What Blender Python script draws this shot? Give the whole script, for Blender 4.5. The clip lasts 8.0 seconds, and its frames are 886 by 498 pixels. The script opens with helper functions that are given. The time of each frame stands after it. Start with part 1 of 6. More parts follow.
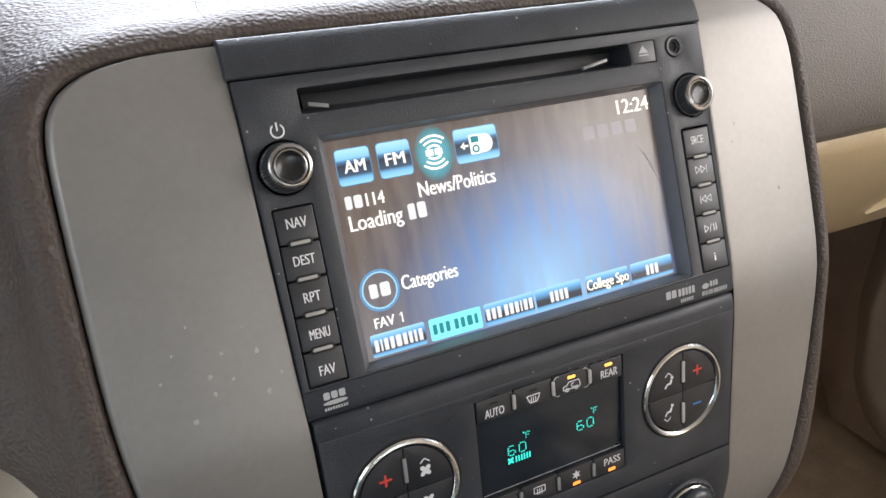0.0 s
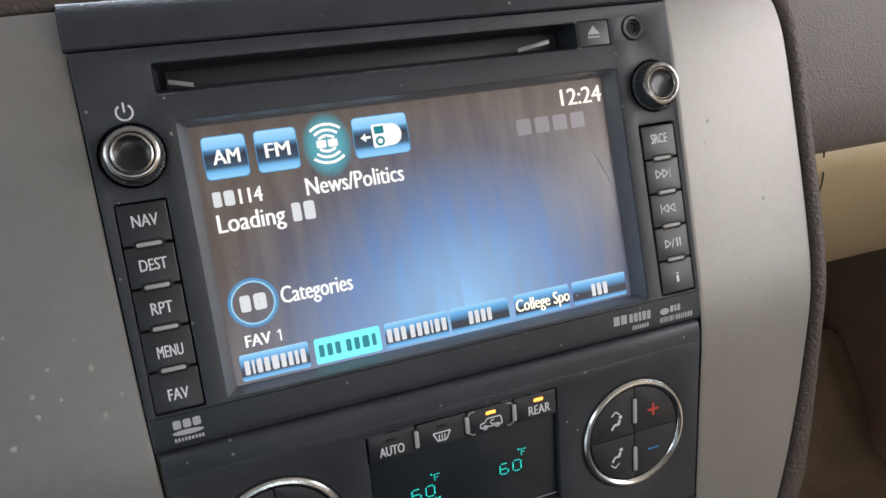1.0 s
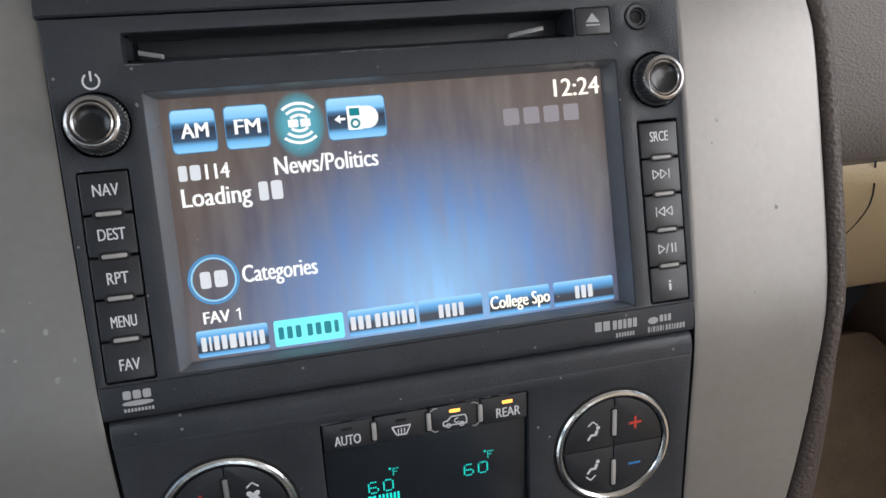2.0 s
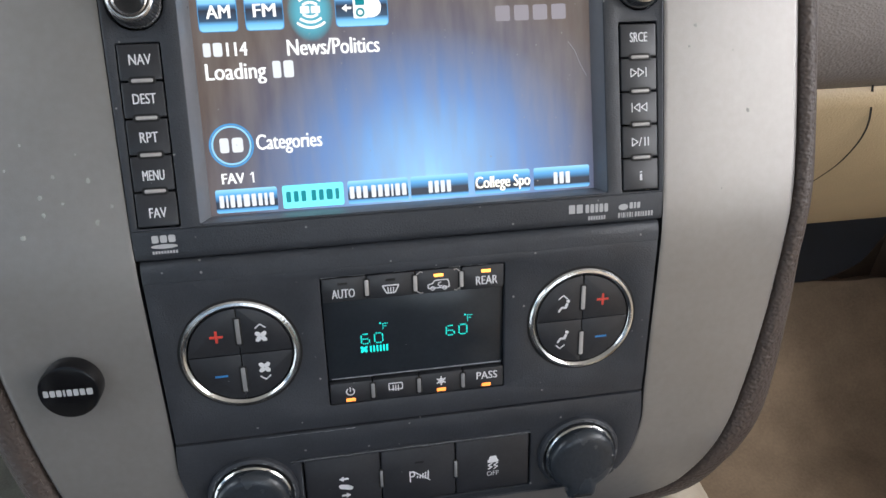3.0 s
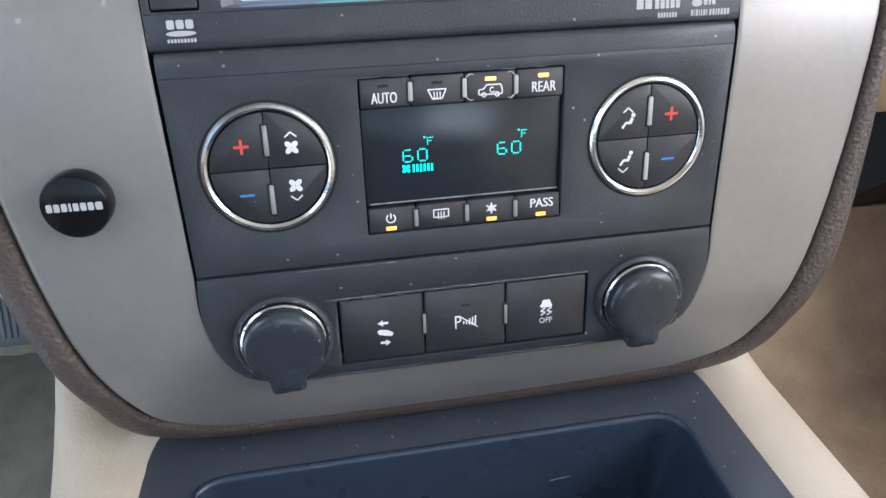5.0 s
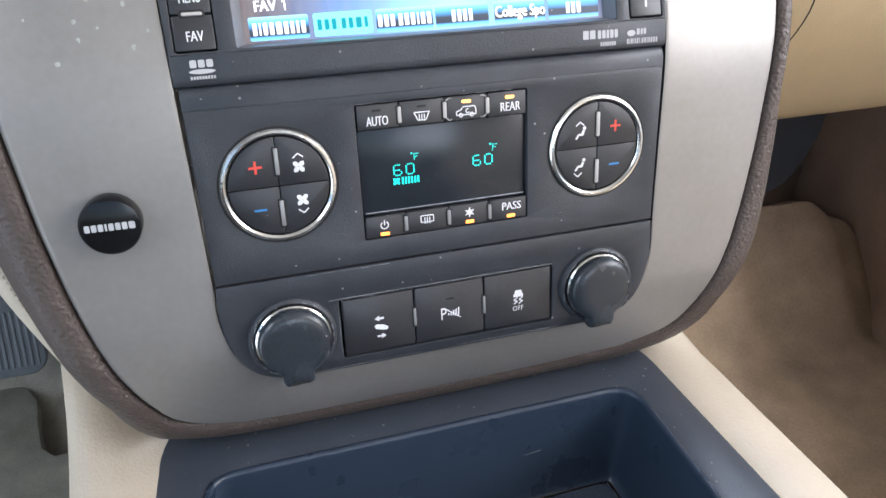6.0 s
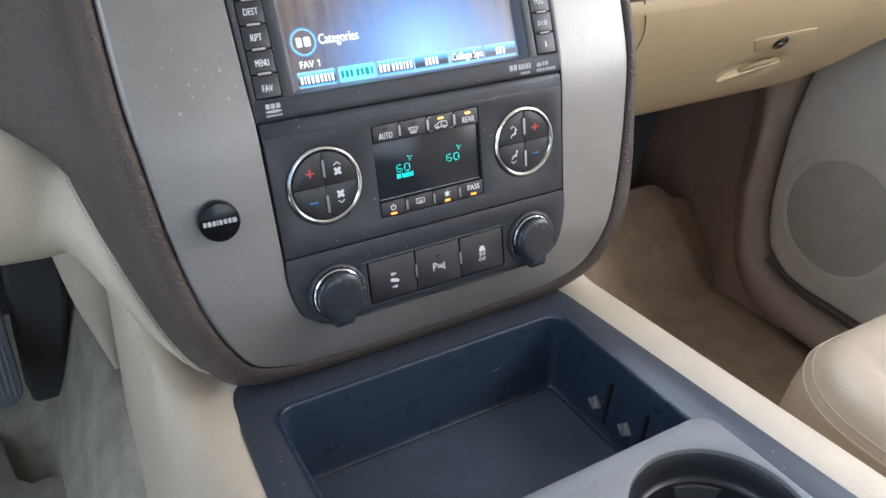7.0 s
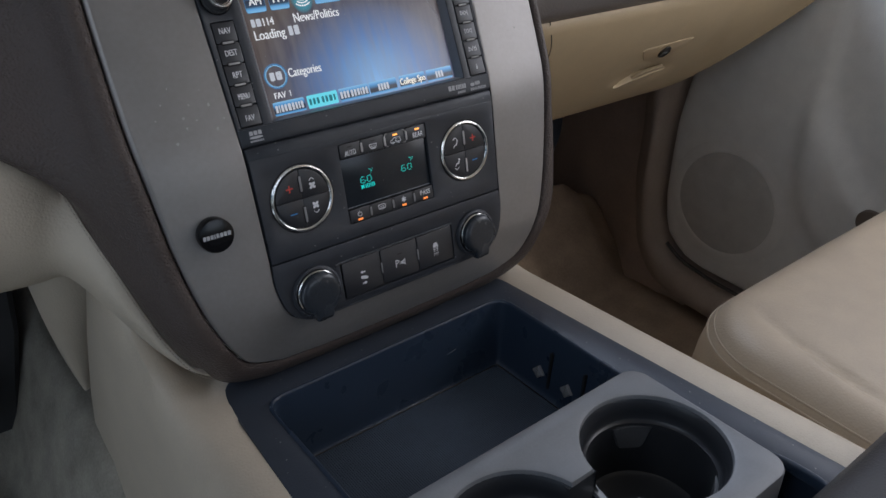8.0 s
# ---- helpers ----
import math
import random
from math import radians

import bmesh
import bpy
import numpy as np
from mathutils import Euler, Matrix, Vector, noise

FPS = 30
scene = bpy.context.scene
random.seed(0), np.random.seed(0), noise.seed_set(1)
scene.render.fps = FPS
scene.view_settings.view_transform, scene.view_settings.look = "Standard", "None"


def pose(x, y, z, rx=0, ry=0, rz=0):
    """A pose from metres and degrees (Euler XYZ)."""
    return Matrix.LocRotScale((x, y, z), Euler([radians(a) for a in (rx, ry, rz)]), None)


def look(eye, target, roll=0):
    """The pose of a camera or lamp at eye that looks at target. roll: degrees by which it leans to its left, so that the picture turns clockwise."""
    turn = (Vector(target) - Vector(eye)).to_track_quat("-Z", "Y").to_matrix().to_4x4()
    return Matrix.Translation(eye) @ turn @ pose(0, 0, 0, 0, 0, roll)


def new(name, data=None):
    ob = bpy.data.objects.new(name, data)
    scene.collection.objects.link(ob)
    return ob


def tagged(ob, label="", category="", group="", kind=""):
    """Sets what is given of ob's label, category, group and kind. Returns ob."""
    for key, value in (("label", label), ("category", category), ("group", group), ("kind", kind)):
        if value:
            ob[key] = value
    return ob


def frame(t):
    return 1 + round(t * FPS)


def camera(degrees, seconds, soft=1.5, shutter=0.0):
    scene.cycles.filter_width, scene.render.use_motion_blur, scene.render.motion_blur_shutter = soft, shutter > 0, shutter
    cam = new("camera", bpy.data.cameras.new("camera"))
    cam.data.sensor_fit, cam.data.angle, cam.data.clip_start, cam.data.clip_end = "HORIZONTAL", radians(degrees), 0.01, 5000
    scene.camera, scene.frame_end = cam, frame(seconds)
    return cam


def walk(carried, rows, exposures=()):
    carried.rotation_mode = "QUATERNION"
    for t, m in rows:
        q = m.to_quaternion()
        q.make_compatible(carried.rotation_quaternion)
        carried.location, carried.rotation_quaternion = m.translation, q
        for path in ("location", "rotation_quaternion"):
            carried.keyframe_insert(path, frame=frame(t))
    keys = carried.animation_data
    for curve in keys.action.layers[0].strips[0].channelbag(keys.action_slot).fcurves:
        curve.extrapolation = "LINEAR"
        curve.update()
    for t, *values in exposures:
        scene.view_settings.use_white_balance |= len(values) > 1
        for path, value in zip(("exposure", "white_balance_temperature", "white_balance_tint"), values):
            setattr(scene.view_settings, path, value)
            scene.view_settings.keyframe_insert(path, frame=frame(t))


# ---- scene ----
cam = camera(60.5, 8.0)
METRES, EYE, TILT, LEAN, TURN = 0.535, 0.72, -30.0, -0.65, -26.35
X0, Y0 = -0.1432, -0.190
ROWS = [
    (0.0, 0.0, 0.0, 0.0, 0.0, 0.0, -0.0),
    (0.5, 0.0478, 0.0508, 0.0033, 1.25, 0.15, -0.47),
    (1.0, 0.0973, 0.0824, 0.0063, 4.31, 0.1, -2.09),
    (2.5, 0.1785, 0.1003, 0.0079, 12.48, -2.82, -7.46),
    (3.0, 0.2108, 0.0552, -0.0224, 13.73, -5.97, -8.54),
    (3.5, 0.2215, 0.0334, -0.0614, 14.17, -7.92, -8.85),
    (4.0, 0.2115, 0.0653, -0.1138, 14.16, -8.46, -8.6),
    (4.5, 0.1864, 0.1011, -0.1387, 14.1, -8.23, -8.31),
    (6.0, 0.1514, 0.0125, -0.1527, 7.03, -5.12, -5.35),
    (6.5, 0.11, -0.1168, -0.173, 1.82, -3.79, -2.7),
    (7.0, 0.046, -0.2518, -0.1944, -3.56, -2.8, 0.54),
    (7.5, -0.0056, -0.3336, -0.2005, -7.65, -2.21, 2.95),
    (8.0, -0.0306, -0.3781, -0.2052, -10.69, -2.17, 4.66),
]
EXPOSURES = [(0.0, 0.58, 6850, 10), (0.5, 0.30, 6800, 10), (1.0, 0.26, 6560, 9), (2.5, 0.42, 6350, 9), (3.5, 0.90, 6200, 8), (4.0, 1.12, 6050, 8), (4.5, 1.22, 5900, 8), (6.0, 1.50, 6150, 10), (6.5, 1.44, 6200, 10), (7.0, 1.03, 6080, 9), (7.5, 0.8, 6100, 10), (7.7, 0.5, 6080, 10), (8.0, -0.39, 6050, 11)]
walk(cam, [(t, pose(X0, Y0, EYE, TILT, LEAN, TURN) @ pose(METRES * x, METRES * y, METRES * z, 90 + pitch, roll, yaw)) for t, x, y, z, yaw, pitch, roll in ROWS], EXPOSURES)

# ---- world and light ----
world = bpy.data.worlds.new("sky")
scene.world = world
world.use_nodes = True
wn = world.node_tree
sky = wn.nodes.new("ShaderNodeTexSky")
sky.sky_type = "NISHITA"
sky.sun_disc = False
sky.sun_elevation = radians(48)
sky.sun_rotation = radians(150)
wn.links.new(sky.outputs["Color"], wn.nodes["Background"].inputs["Color"])
wn.nodes["Background"].inputs["Strength"].default_value = 0.085

sun = new("sun", bpy.data.lights.new("sun", "SUN"))
sun.data.energy, sun.data.angle, sun.data.color = 1.2, radians(12), (1.0, 0.95, 0.88)
sun.matrix_basis = look((0.9, -1.5, 2.2), (0, 0, 0))


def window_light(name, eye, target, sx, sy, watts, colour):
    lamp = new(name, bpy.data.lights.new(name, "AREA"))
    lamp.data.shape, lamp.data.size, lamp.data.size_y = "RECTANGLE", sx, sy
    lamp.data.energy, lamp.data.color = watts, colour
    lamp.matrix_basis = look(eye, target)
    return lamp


window_light("windshield_daylight", (0.18, 0.62, 1.02), (0.05, -0.2, 0.45), 0.95, 0.5, 16.5, (0.79, 0.86, 1.0))
window_light("passenger_window_daylight", (0.80, -0.40, 0.90), (0.0, -0.2, 0.5), 0.9, 0.4, 5.2, (0.98, 0.94, 0.93))
# low fill lamp added to lift the driver footwell; an open driver door is assumed
window_light("driver_footwell_fill", (-0.82, -0.10, 0.30), (-0.20, 0.22, 0.12), 0.40, 0.45, 0.8, (0.80, 0.90, 1.0))
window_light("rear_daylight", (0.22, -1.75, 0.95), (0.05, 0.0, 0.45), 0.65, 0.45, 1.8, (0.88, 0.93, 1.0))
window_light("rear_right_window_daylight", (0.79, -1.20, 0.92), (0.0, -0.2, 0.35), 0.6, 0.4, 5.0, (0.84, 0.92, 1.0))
window_light("driver_window_daylight", (-0.79, -0.28, 0.95), (0.7, 0.02, 0.22), 0.5, 0.35, 1.3, (0.88, 0.94, 1.0))


# ---- materials ----
def material(name, colour, rough=0.5, metal=0.0, vary=0.12, vary_scale=40.0, bump=0.0, bump_scale=600.0, cells=False,
             stretch=(1, 1, 1), coat=0.0, dust=0.0, spec=0.5, tint=None, relief=0.0006):
    """A surface with colour variation at two scales, fine relief and, with dust, pale specks."""
    m = bpy.data.materials.new(name)
    m.use_nodes = True
    nt = m.node_tree
    bsdf = nt.nodes["Principled BSDF"]
    bsdf.inputs["Metallic"].default_value = metal
    bsdf.inputs["Coat Weight"].default_value = coat
    bsdf.inputs["Coat Roughness"].default_value = 0.12
    bsdf.inputs["Specular IOR Level"].default_value = spec
    tc = nt.nodes.new("ShaderNodeTexCoord")
    mp = nt.nodes.new("ShaderNodeMapping")
    mp.inputs["Scale"].default_value = stretch
    nt.links.new(tc.outputs["Object"], mp.inputs["Vector"])
    big = nt.nodes.new("ShaderNodeTexNoise")
    big.inputs["Scale"].default_value, big.inputs["Detail"].default_value = vary_scale, 5
    small = nt.nodes.new("ShaderNodeTexNoise")
    small.inputs["Scale"].default_value, small.inputs["Detail"].default_value = vary_scale * 14, 3
    for tex in (big, small):
        nt.links.new(mp.outputs["Vector"], tex.inputs["Vector"])
    add = nt.nodes.new("ShaderNodeMath")
    add.operation = "MULTIPLY_ADD"
    nt.links.new(small.outputs["Fac"], add.inputs[0])
    add.inputs[1].default_value = 0.45
    nt.links.new(big.outputs["Fac"], add.inputs[2])
    ramp = nt.nodes.new("ShaderNodeValToRGB")
    other = tint or colour
    ramp.color_ramp.elements[0].position, ramp.color_ramp.elements[1].position = 0.45, 1.0
    ramp.color_ramp.elements[0].color = (*[c * (1 - vary) for c in colour], 1)
    ramp.color_ramp.elements[1].color = (*[min(1, c * (1 + vary)) for c in other], 1)
    nt.links.new(add.outputs[0], ramp.inputs["Fac"])
    out = ramp.outputs["Color"]
    if dust:
        v = nt.nodes.new("ShaderNodeTexVoronoi")
        v.inputs["Scale"].default_value = 240
        nt.links.new(tc.outputs["Object"], v.inputs["Vector"])
        pick = nt.nodes.new("ShaderNodeMath")
        pick.operation = "LESS_THAN"
        nt.links.new(v.outputs["Distance"], pick.inputs[0])
        rnd = nt.nodes.new("ShaderNodeSeparateColor")
        nt.links.new(v.outputs["Color"], rnd.inputs["Color"])
        lim = nt.nodes.new("ShaderNodeMath")
        lim.operation = "MULTIPLY_ADD"
        nt.links.new(rnd.outputs["Red"], lim.inputs[0])
        lim.inputs[1].default_value, lim.inputs[2].default_value = 0.30, -0.30 + 0.10 * dust
        nt.links.new(lim.outputs[0], pick.inputs[1])
        mix = nt.nodes.new("ShaderNodeMix")
        mix.data_type = "RGBA"
        nt.links.new(pick.outputs[0], mix.inputs["Factor"])
        nt.links.new(out, mix.inputs["A"])
        mix.inputs["B"].default_value = (0.22, 0.22, 0.215, 1)
        out = mix.outputs["Result"]
    nt.links.new(out, bsdf.inputs["Base Color"])
    rr = nt.nodes.new("ShaderNodeMapRange")
    rr.inputs["To Min"].default_value, rr.inputs["To Max"].default_value = max(0.03, rough - 0.08), min(1, rough + 0.08)
    nt.links.new(big.outputs["Fac"], rr.inputs["Value"])
    nt.links.new(rr.outputs["Result"], bsdf.inputs["Roughness"])
    if bump:
        b = nt.nodes.new("ShaderNodeBump")
        b.inputs["Strength"].default_value, b.inputs["Distance"].default_value = bump, relief
        if cells:
            tex = nt.nodes.new("ShaderNodeTexVoronoi")
            tex.feature = "SMOOTH_F1"
            key = "Distance"
        else:
            tex = nt.nodes.new("ShaderNodeTexNoise")
            tex.inputs["Detail"].default_value = 4
            key = "Fac"
        tex.inputs["Scale"].default_value = bump_scale
        nt.links.new(mp.outputs["Vector"], tex.inputs["Vector"])
        nt.links.new(tex.outputs[key], b.inputs["Height"])
        nt.links.new(b.outputs["Normal"], bsdf.inputs["Normal"])
    return m


def glow(name, colour, strength):
    """A lit display element."""
    m = bpy.data.materials.new(name)
    m.use_nodes = True
    bsdf = m.node_tree.nodes["Principled BSDF"]
    bsdf.inputs["Base Color"].default_value = (*[c * 0.1 for c in colour], 1)
    bsdf.inputs["Emission Color"].default_value = (*colour, 1)
    bsdf.inputs["Emission Strength"].default_value = strength
    bsdf.inputs["Roughness"].default_value = 0.3
    return m


BLACK = material("black_plastic", (0.034, 0.037, 0.044), 0.40, vary=0.2, vary_scale=60, bump=0.3, bump_scale=1500, dust=1.3, spec=0.40)
KEY = material("black_key_plastic", (0.021, 0.022, 0.026), 0.38, vary=0.25, bump=0.1, bump_scale=2500, dust=0.6)
GAP = material("dark_gap", (0.004, 0.004, 0.004), 0.7)
GLOSS = material("glossy_display_black", (0.019, 0.023, 0.029), 0.20, vary=0.15, dust=0.8, spec=0.35)
CAP = material("worn_black_rubber", (0.026, 0.031, 0.038), 0.27, vary=0.35, bump=0.25, bump_scale=500, dust=1.3)
SILVER = material("silver_painted_trim", (0.272, 0.255, 0.242), 0.43, 0.50, vary=0.10, vary_scale=24, bump=0.05, bump_scale=1500)
DIM_CHROME = material("dull_chrome", (0.42, 0.40, 0.385), 0.24, 1.0, vary=0.15)
CHROME = material("chrome", (0.62, 0.61, 0.59), 0.17, 1.0, vary=0.15, vary_scale=120, bump=0.1, bump_scale=900)
# same vinyl as the dash pad below, its shade put into a darker base
BROWN_SHADED = material("shaded_brown_vinyl", (0.074, 0.056, 0.048), 0.50, vary=0.08, bump=0.9, bump_scale=700, cells=True, stretch=(0.9, 1.05, 1.05), relief=0.0007, spec=0.38)
PAD = material("brown_dash_pad", (0.172, 0.152, 0.140), 0.54, vary=0.08, bump=0.5, bump_scale=900, cells=True, stretch=(0.75, 1.2, 1.2), relief=0.0008, spec=0.3)
CREAM = material("cream_grained_vinyl", (0.49, 0.422, 0.330), 0.52, vary=0.06, bump=0.35, bump_scale=700, cells=True, relief=0.0008)
TAN = material("tan_vinyl", (0.50, 0.385, 0.235), 0.50, vary=0.06, bump=0.3, bump_scale=900, cells=True)
DOORV = material("grey_beige_door_vinyl", (0.72, 0.705, 0.67), 0.55, vary=0.06, bump=0.3, bump_scale=800, cells=True)
GRILLE = material("speaker_cloth_mesh", (0.53, 0.515, 0.485), 0.75, vary=0.1, bump=0.8, bump_scale=700, cells=True)
SEATL = material("cream_leather", (0.40, 0.322, 0.232), 0.47, vary=0.07, bump=0.3, bump_scale=600, cells=True)
TRAY = material("navy_black_tray_plastic", (0.023, 0.035, 0.057), 0.29, vary=0.03, bump=0.15, bump_scale=1600)
SURROUND = material("satin_navy_grey_plastic", (0.045, 0.052, 0.067), 0.34, vary=0.09, bump=0.3, bump_scale=1100, dust=1.5)
WELL = material("black_well_plastic", (0.027, 0.029, 0.033), 0.34, vary=0.06, bump=0.12, bump_scale=1600, dust=0.5)
CUP = material("dark_grey_cup_plastic", (0.185, 0.188, 0.195), 0.42, vary=0.10, bump=0.15, bump_scale=1600, dust=0.6)
LINER = material("ribbed_rubber_liner", (0.064, 0.083, 0.112), 0.46, vary=0.15, dust=0.5)
CARPET = material("brown_carpet", (0.295, 0.22, 0.156), 0.95, vary=0.24, vary_scale=22, bump=1.0, bump_scale=700)
MAT = material("taupe_floor_mat", (0.34, 0.325, 0.27), 0.95, vary=0.25, vary_scale=30, bump=1.0, bump_scale=800)
PEDAL = material("worn_pedal_rubber", (0.090, 0.102, 0.116), 0.45, vary=0.2, dust=0.8)
RUBBER = material("black_rubber", (0.018, 0.019, 0.022), 0.55, vary=0.2)
HEADLINER = material("beige_headliner", (0.52, 0.49, 0.44), 0.9, vary=0.06)
WHITE = material("white_print", (0.72, 0.72, 0.74), 0.6, vary=0.03)
PALE = material("pale_grey_print", (0.42, 0.42, 0.43), 0.6, vary=0.03)
LIGHTBAR = material("pale_lens_bar", (0.40, 0.38, 0.37), 0.12, vary=0.10)
GREYBAR = material("grey_lens_bar", (0.22, 0.218, 0.222), 0.12, vary=0.06)
RED = material("red_print", (0.62, 0.06, 0.04), 0.5, vary=0.05)
BLUEP = material("blue_print", (0.04, 0.21, 0.50), 0.5, vary=0.05)
AMBER = glow("amber_lamp", (1.0, 0.39, 0.07), 2.2)
ORANGE = glow("orange_lamp", (1.0, 0.27, 0.05), 1.5)
TEAL = glow("teal_segment", (0.02, 0.72, 0.62), 1.0)
LIT = glow("lit_white", (1.0, 0.99, 0.98), 0.84)
LITM = glow("lit_soft_white", (0.93, 0.95, 1.0), 0.62)
LITW = glow("lit_warm_white", (1.0, 0.93, 0.78), 1.0)
LITB = glow("lit_blue", (0.10, 0.42, 0.85), 0.55)
LITB2 = glow("lit_pale_blue", (0.32, 0.66, 0.95), 0.8)
LITC = glow("lit_cyan", (0.18, 0.80, 0.90), 0.95)
LITG = glow("lit_grey", (0.42, 0.38, 0.42), 0.5)
LITD = glow("lit_dark_teal", (0.0, 0.28, 0.34), 0.6)


def graded(name, stops, strength):
    """A lit key whose colour changes from its lower edge (0) to its upper edge (1)."""
    m = bpy.data.materials.new(name)
    m.use_nodes = True
    nt = m.node_tree
    bsdf = nt.nodes["Principled BSDF"]
    tc = nt.nodes.new("ShaderNodeTexCoord")
    sep = nt.nodes.new("ShaderNodeSeparateXYZ")
    ramp = nt.nodes.new("ShaderNodeValToRGB")
    e = ramp.color_ramp.elements
    e[0].position, e[0].color = stops[0][0], (*stops[0][1], 1)
    e[1].position, e[1].color = stops[-1][0], (*stops[-1][1], 1)
    for at, tone in stops[1:-1]:
        e.new(at).color = (*tone, 1)
    nt.links.new(tc.outputs["Generated"], sep.inputs[0])
    nt.links.new(sep.outputs["Y"], ramp.inputs["Fac"])
    nt.links.new(ramp.outputs["Color"], bsdf.inputs["Emission Color"])
    bsdf.inputs["Emission Strength"].default_value = strength
    bsdf.inputs["Base Color"].default_value = (0.03, 0.03, 0.035, 1)
    bsdf.inputs["Roughness"].default_value = 0.25
    return m


KEYLIT = graded("lit_blue_key", ((0.0, (0.30, 0.66, 0.95)), (0.16, (0.16, 0.48, 0.85)), (0.27, (0.03, 0.07, 0.13)), (0.55, (0.015, 0.02, 0.035)), (0.66, (0.05, 0.16, 0.32)), (0.74, (0.22, 0.56, 0.92)), (1.0, (0.40, 0.74, 0.98))), 0.85)
TABLIT = graded("lit_blue_tab", ((0.0, (0.20, 0.55, 0.90)), (0.12, (0.10, 0.36, 0.72)), (0.20, (0.012, 0.02, 0.035)), (0.45, (0.02, 0.03, 0.05)), (0.60, (0.05, 0.20, 0.42)), (0.80, (0.12, 0.42, 0.80)), (1.0, (0.34, 0.68, 0.95))), 0.85)
def halo_material():
    """A soft lit halo that fades out towards its rim."""
    m = bpy.data.materials.new("mark_glow")
    m.use_nodes = True
    nt = m.node_tree
    nt.nodes.remove(nt.nodes["Principled BSDF"])
    tc = nt.nodes.new("ShaderNodeTexCoord")
    mp = nt.nodes.new("ShaderNodeMapping")
    mp.inputs["Location"].default_value, mp.inputs["Scale"].default_value = (-1, -1, 0), (2, 2, 0)
    gr = nt.nodes.new("ShaderNodeTexGradient")
    gr.gradient_type = "SPHERICAL"
    ramp = nt.nodes.new("ShaderNodeValToRGB")
    ramp.color_ramp.elements[0].position, ramp.color_ramp.elements[1].position = 0.02, 0.55
    mix, clear, lit = nt.nodes.new("ShaderNodeMixShader"), nt.nodes.new("ShaderNodeBsdfTransparent"), nt.nodes.new("ShaderNodeEmission")
    lit.inputs["Color"].default_value, lit.inputs["Strength"].default_value = (0.13, 0.42, 0.52, 1), 0.8
    nt.links.new(tc.outputs["Generated"], mp.inputs["Vector"])
    nt.links.new(mp.outputs["Vector"], gr.inputs["Vector"])
    nt.links.new(gr.outputs["Fac"], ramp.inputs["Fac"])
    nt.links.new(ramp.outputs["Color"], mix.inputs["Fac"])
    nt.links.new(clear.outputs[0], mix.inputs[1])
    nt.links.new(lit.outputs[0], mix.inputs[2])
    nt.links.new(mix.outputs[0], nt.nodes["Material Output"].inputs["Surface"])
    return m


HALO = halo_material()


def screen_material():
    """The lit screen: a blue glow that swells from below the middle, under dusty streaked glass; the cabin's brown
    reflection is painted in.
    """
    m = bpy.data.materials.new("lit_screen")
    m.use_nodes = True
    nt = m.node_tree
    bsdf = nt.nodes["Principled BSDF"]
    tc = nt.nodes.new("ShaderNodeTexCoord")
    mp = nt.nodes.new("ShaderNodeMapping")
    mp.inputs["Location"].default_value = (-0.008 * 12.0, -0.024 * 14.5, 0)
    mp.inputs["Scale"].default_value = (12.0, 14.5, 0)
    nt.links.new(tc.outputs["Object"], mp.inputs["Vector"])
    gr = nt.nodes.new("ShaderNodeTexGradient")
    gr.gradient_type = "SPHERICAL"
    nt.links.new(mp.outputs["Vector"], gr.inputs["Vector"])
    ramp = nt.nodes.new("ShaderNodeValToRGB")
    e = ramp.color_ramp.elements
    # brown rim: the cabin's reflection put into the glow colour
    e[0].position, e[0].color = 0.0, (0.030, 0.018, 0.016, 1)
    e[1].position, e[1].color = 1.0, (0.19, 0.45, 0.78, 1)
    for at, tone in ((0.22, (0.022, 0.030, 0.070, 1)), (0.55, (0.045, 0.16, 0.40, 1))):
        e.new(at).color = tone
    nt.links.new(gr.outputs["Fac"], ramp.inputs["Fac"])
    nt.links.new(ramp.outputs["Color"], bsdf.inputs["Emission Color"])
    streak = nt.nodes.new("ShaderNodeTexNoise")
    streak.inputs["Scale"].default_value, streak.inputs["Detail"].default_value = 1.0, 6
    sm = nt.nodes.new("ShaderNodeMapping")
    sm.inputs["Scale"].default_value = (190, 28, 1)
    nt.links.new(tc.outputs["Object"], sm.inputs["Vector"])
    nt.links.new(sm.outputs["Vector"], streak.inputs["Vector"])
    # dusty streaks, with the cabin's brown reflected haze painted into their colour
    film_haze = nt.nodes.new("ShaderNodeValToRGB")
    film_haze.color_ramp.elements[0].position, film_haze.color_ramp.elements[0].color = 0.36, (0.130, 0.110, 0.098, 1)
    film_haze.color_ramp.elements[1].position, film_haze.color_ramp.elements[1].color = 0.84, (0.245, 0.215, 0.195, 1)
    nt.links.new(streak.outputs["Fac"], film_haze.inputs["Fac"])
    nt.links.new(film_haze.outputs["Color"], bsdf.inputs["Base Color"])
    dim = nt.nodes.new("ShaderNodeMapRange")
    dim.inputs["From Min"].default_value, dim.inputs["From Max"].default_value = 0.35, 0.70
    dim.inputs["To Min"].default_value, dim.inputs["To Max"].default_value = 1.02, 0.64
    nt.links.new(streak.outputs["Fac"], dim.inputs["Value"])
    nt.links.new(dim.outputs["Result"], bsdf.inputs["Emission Strength"])
    bsdf.inputs["Roughness"].default_value = 0.22
    bsdf.inputs["Specular IOR Level"].default_value = 0.6
    return m


SCREEN = screen_material()


# ---- shaping ----
def root_matrix(ob):
    m = ob.matrix_basis.copy()
    while ob.parent:
        ob = ob.parent
        m = ob.matrix_basis @ m
    return m


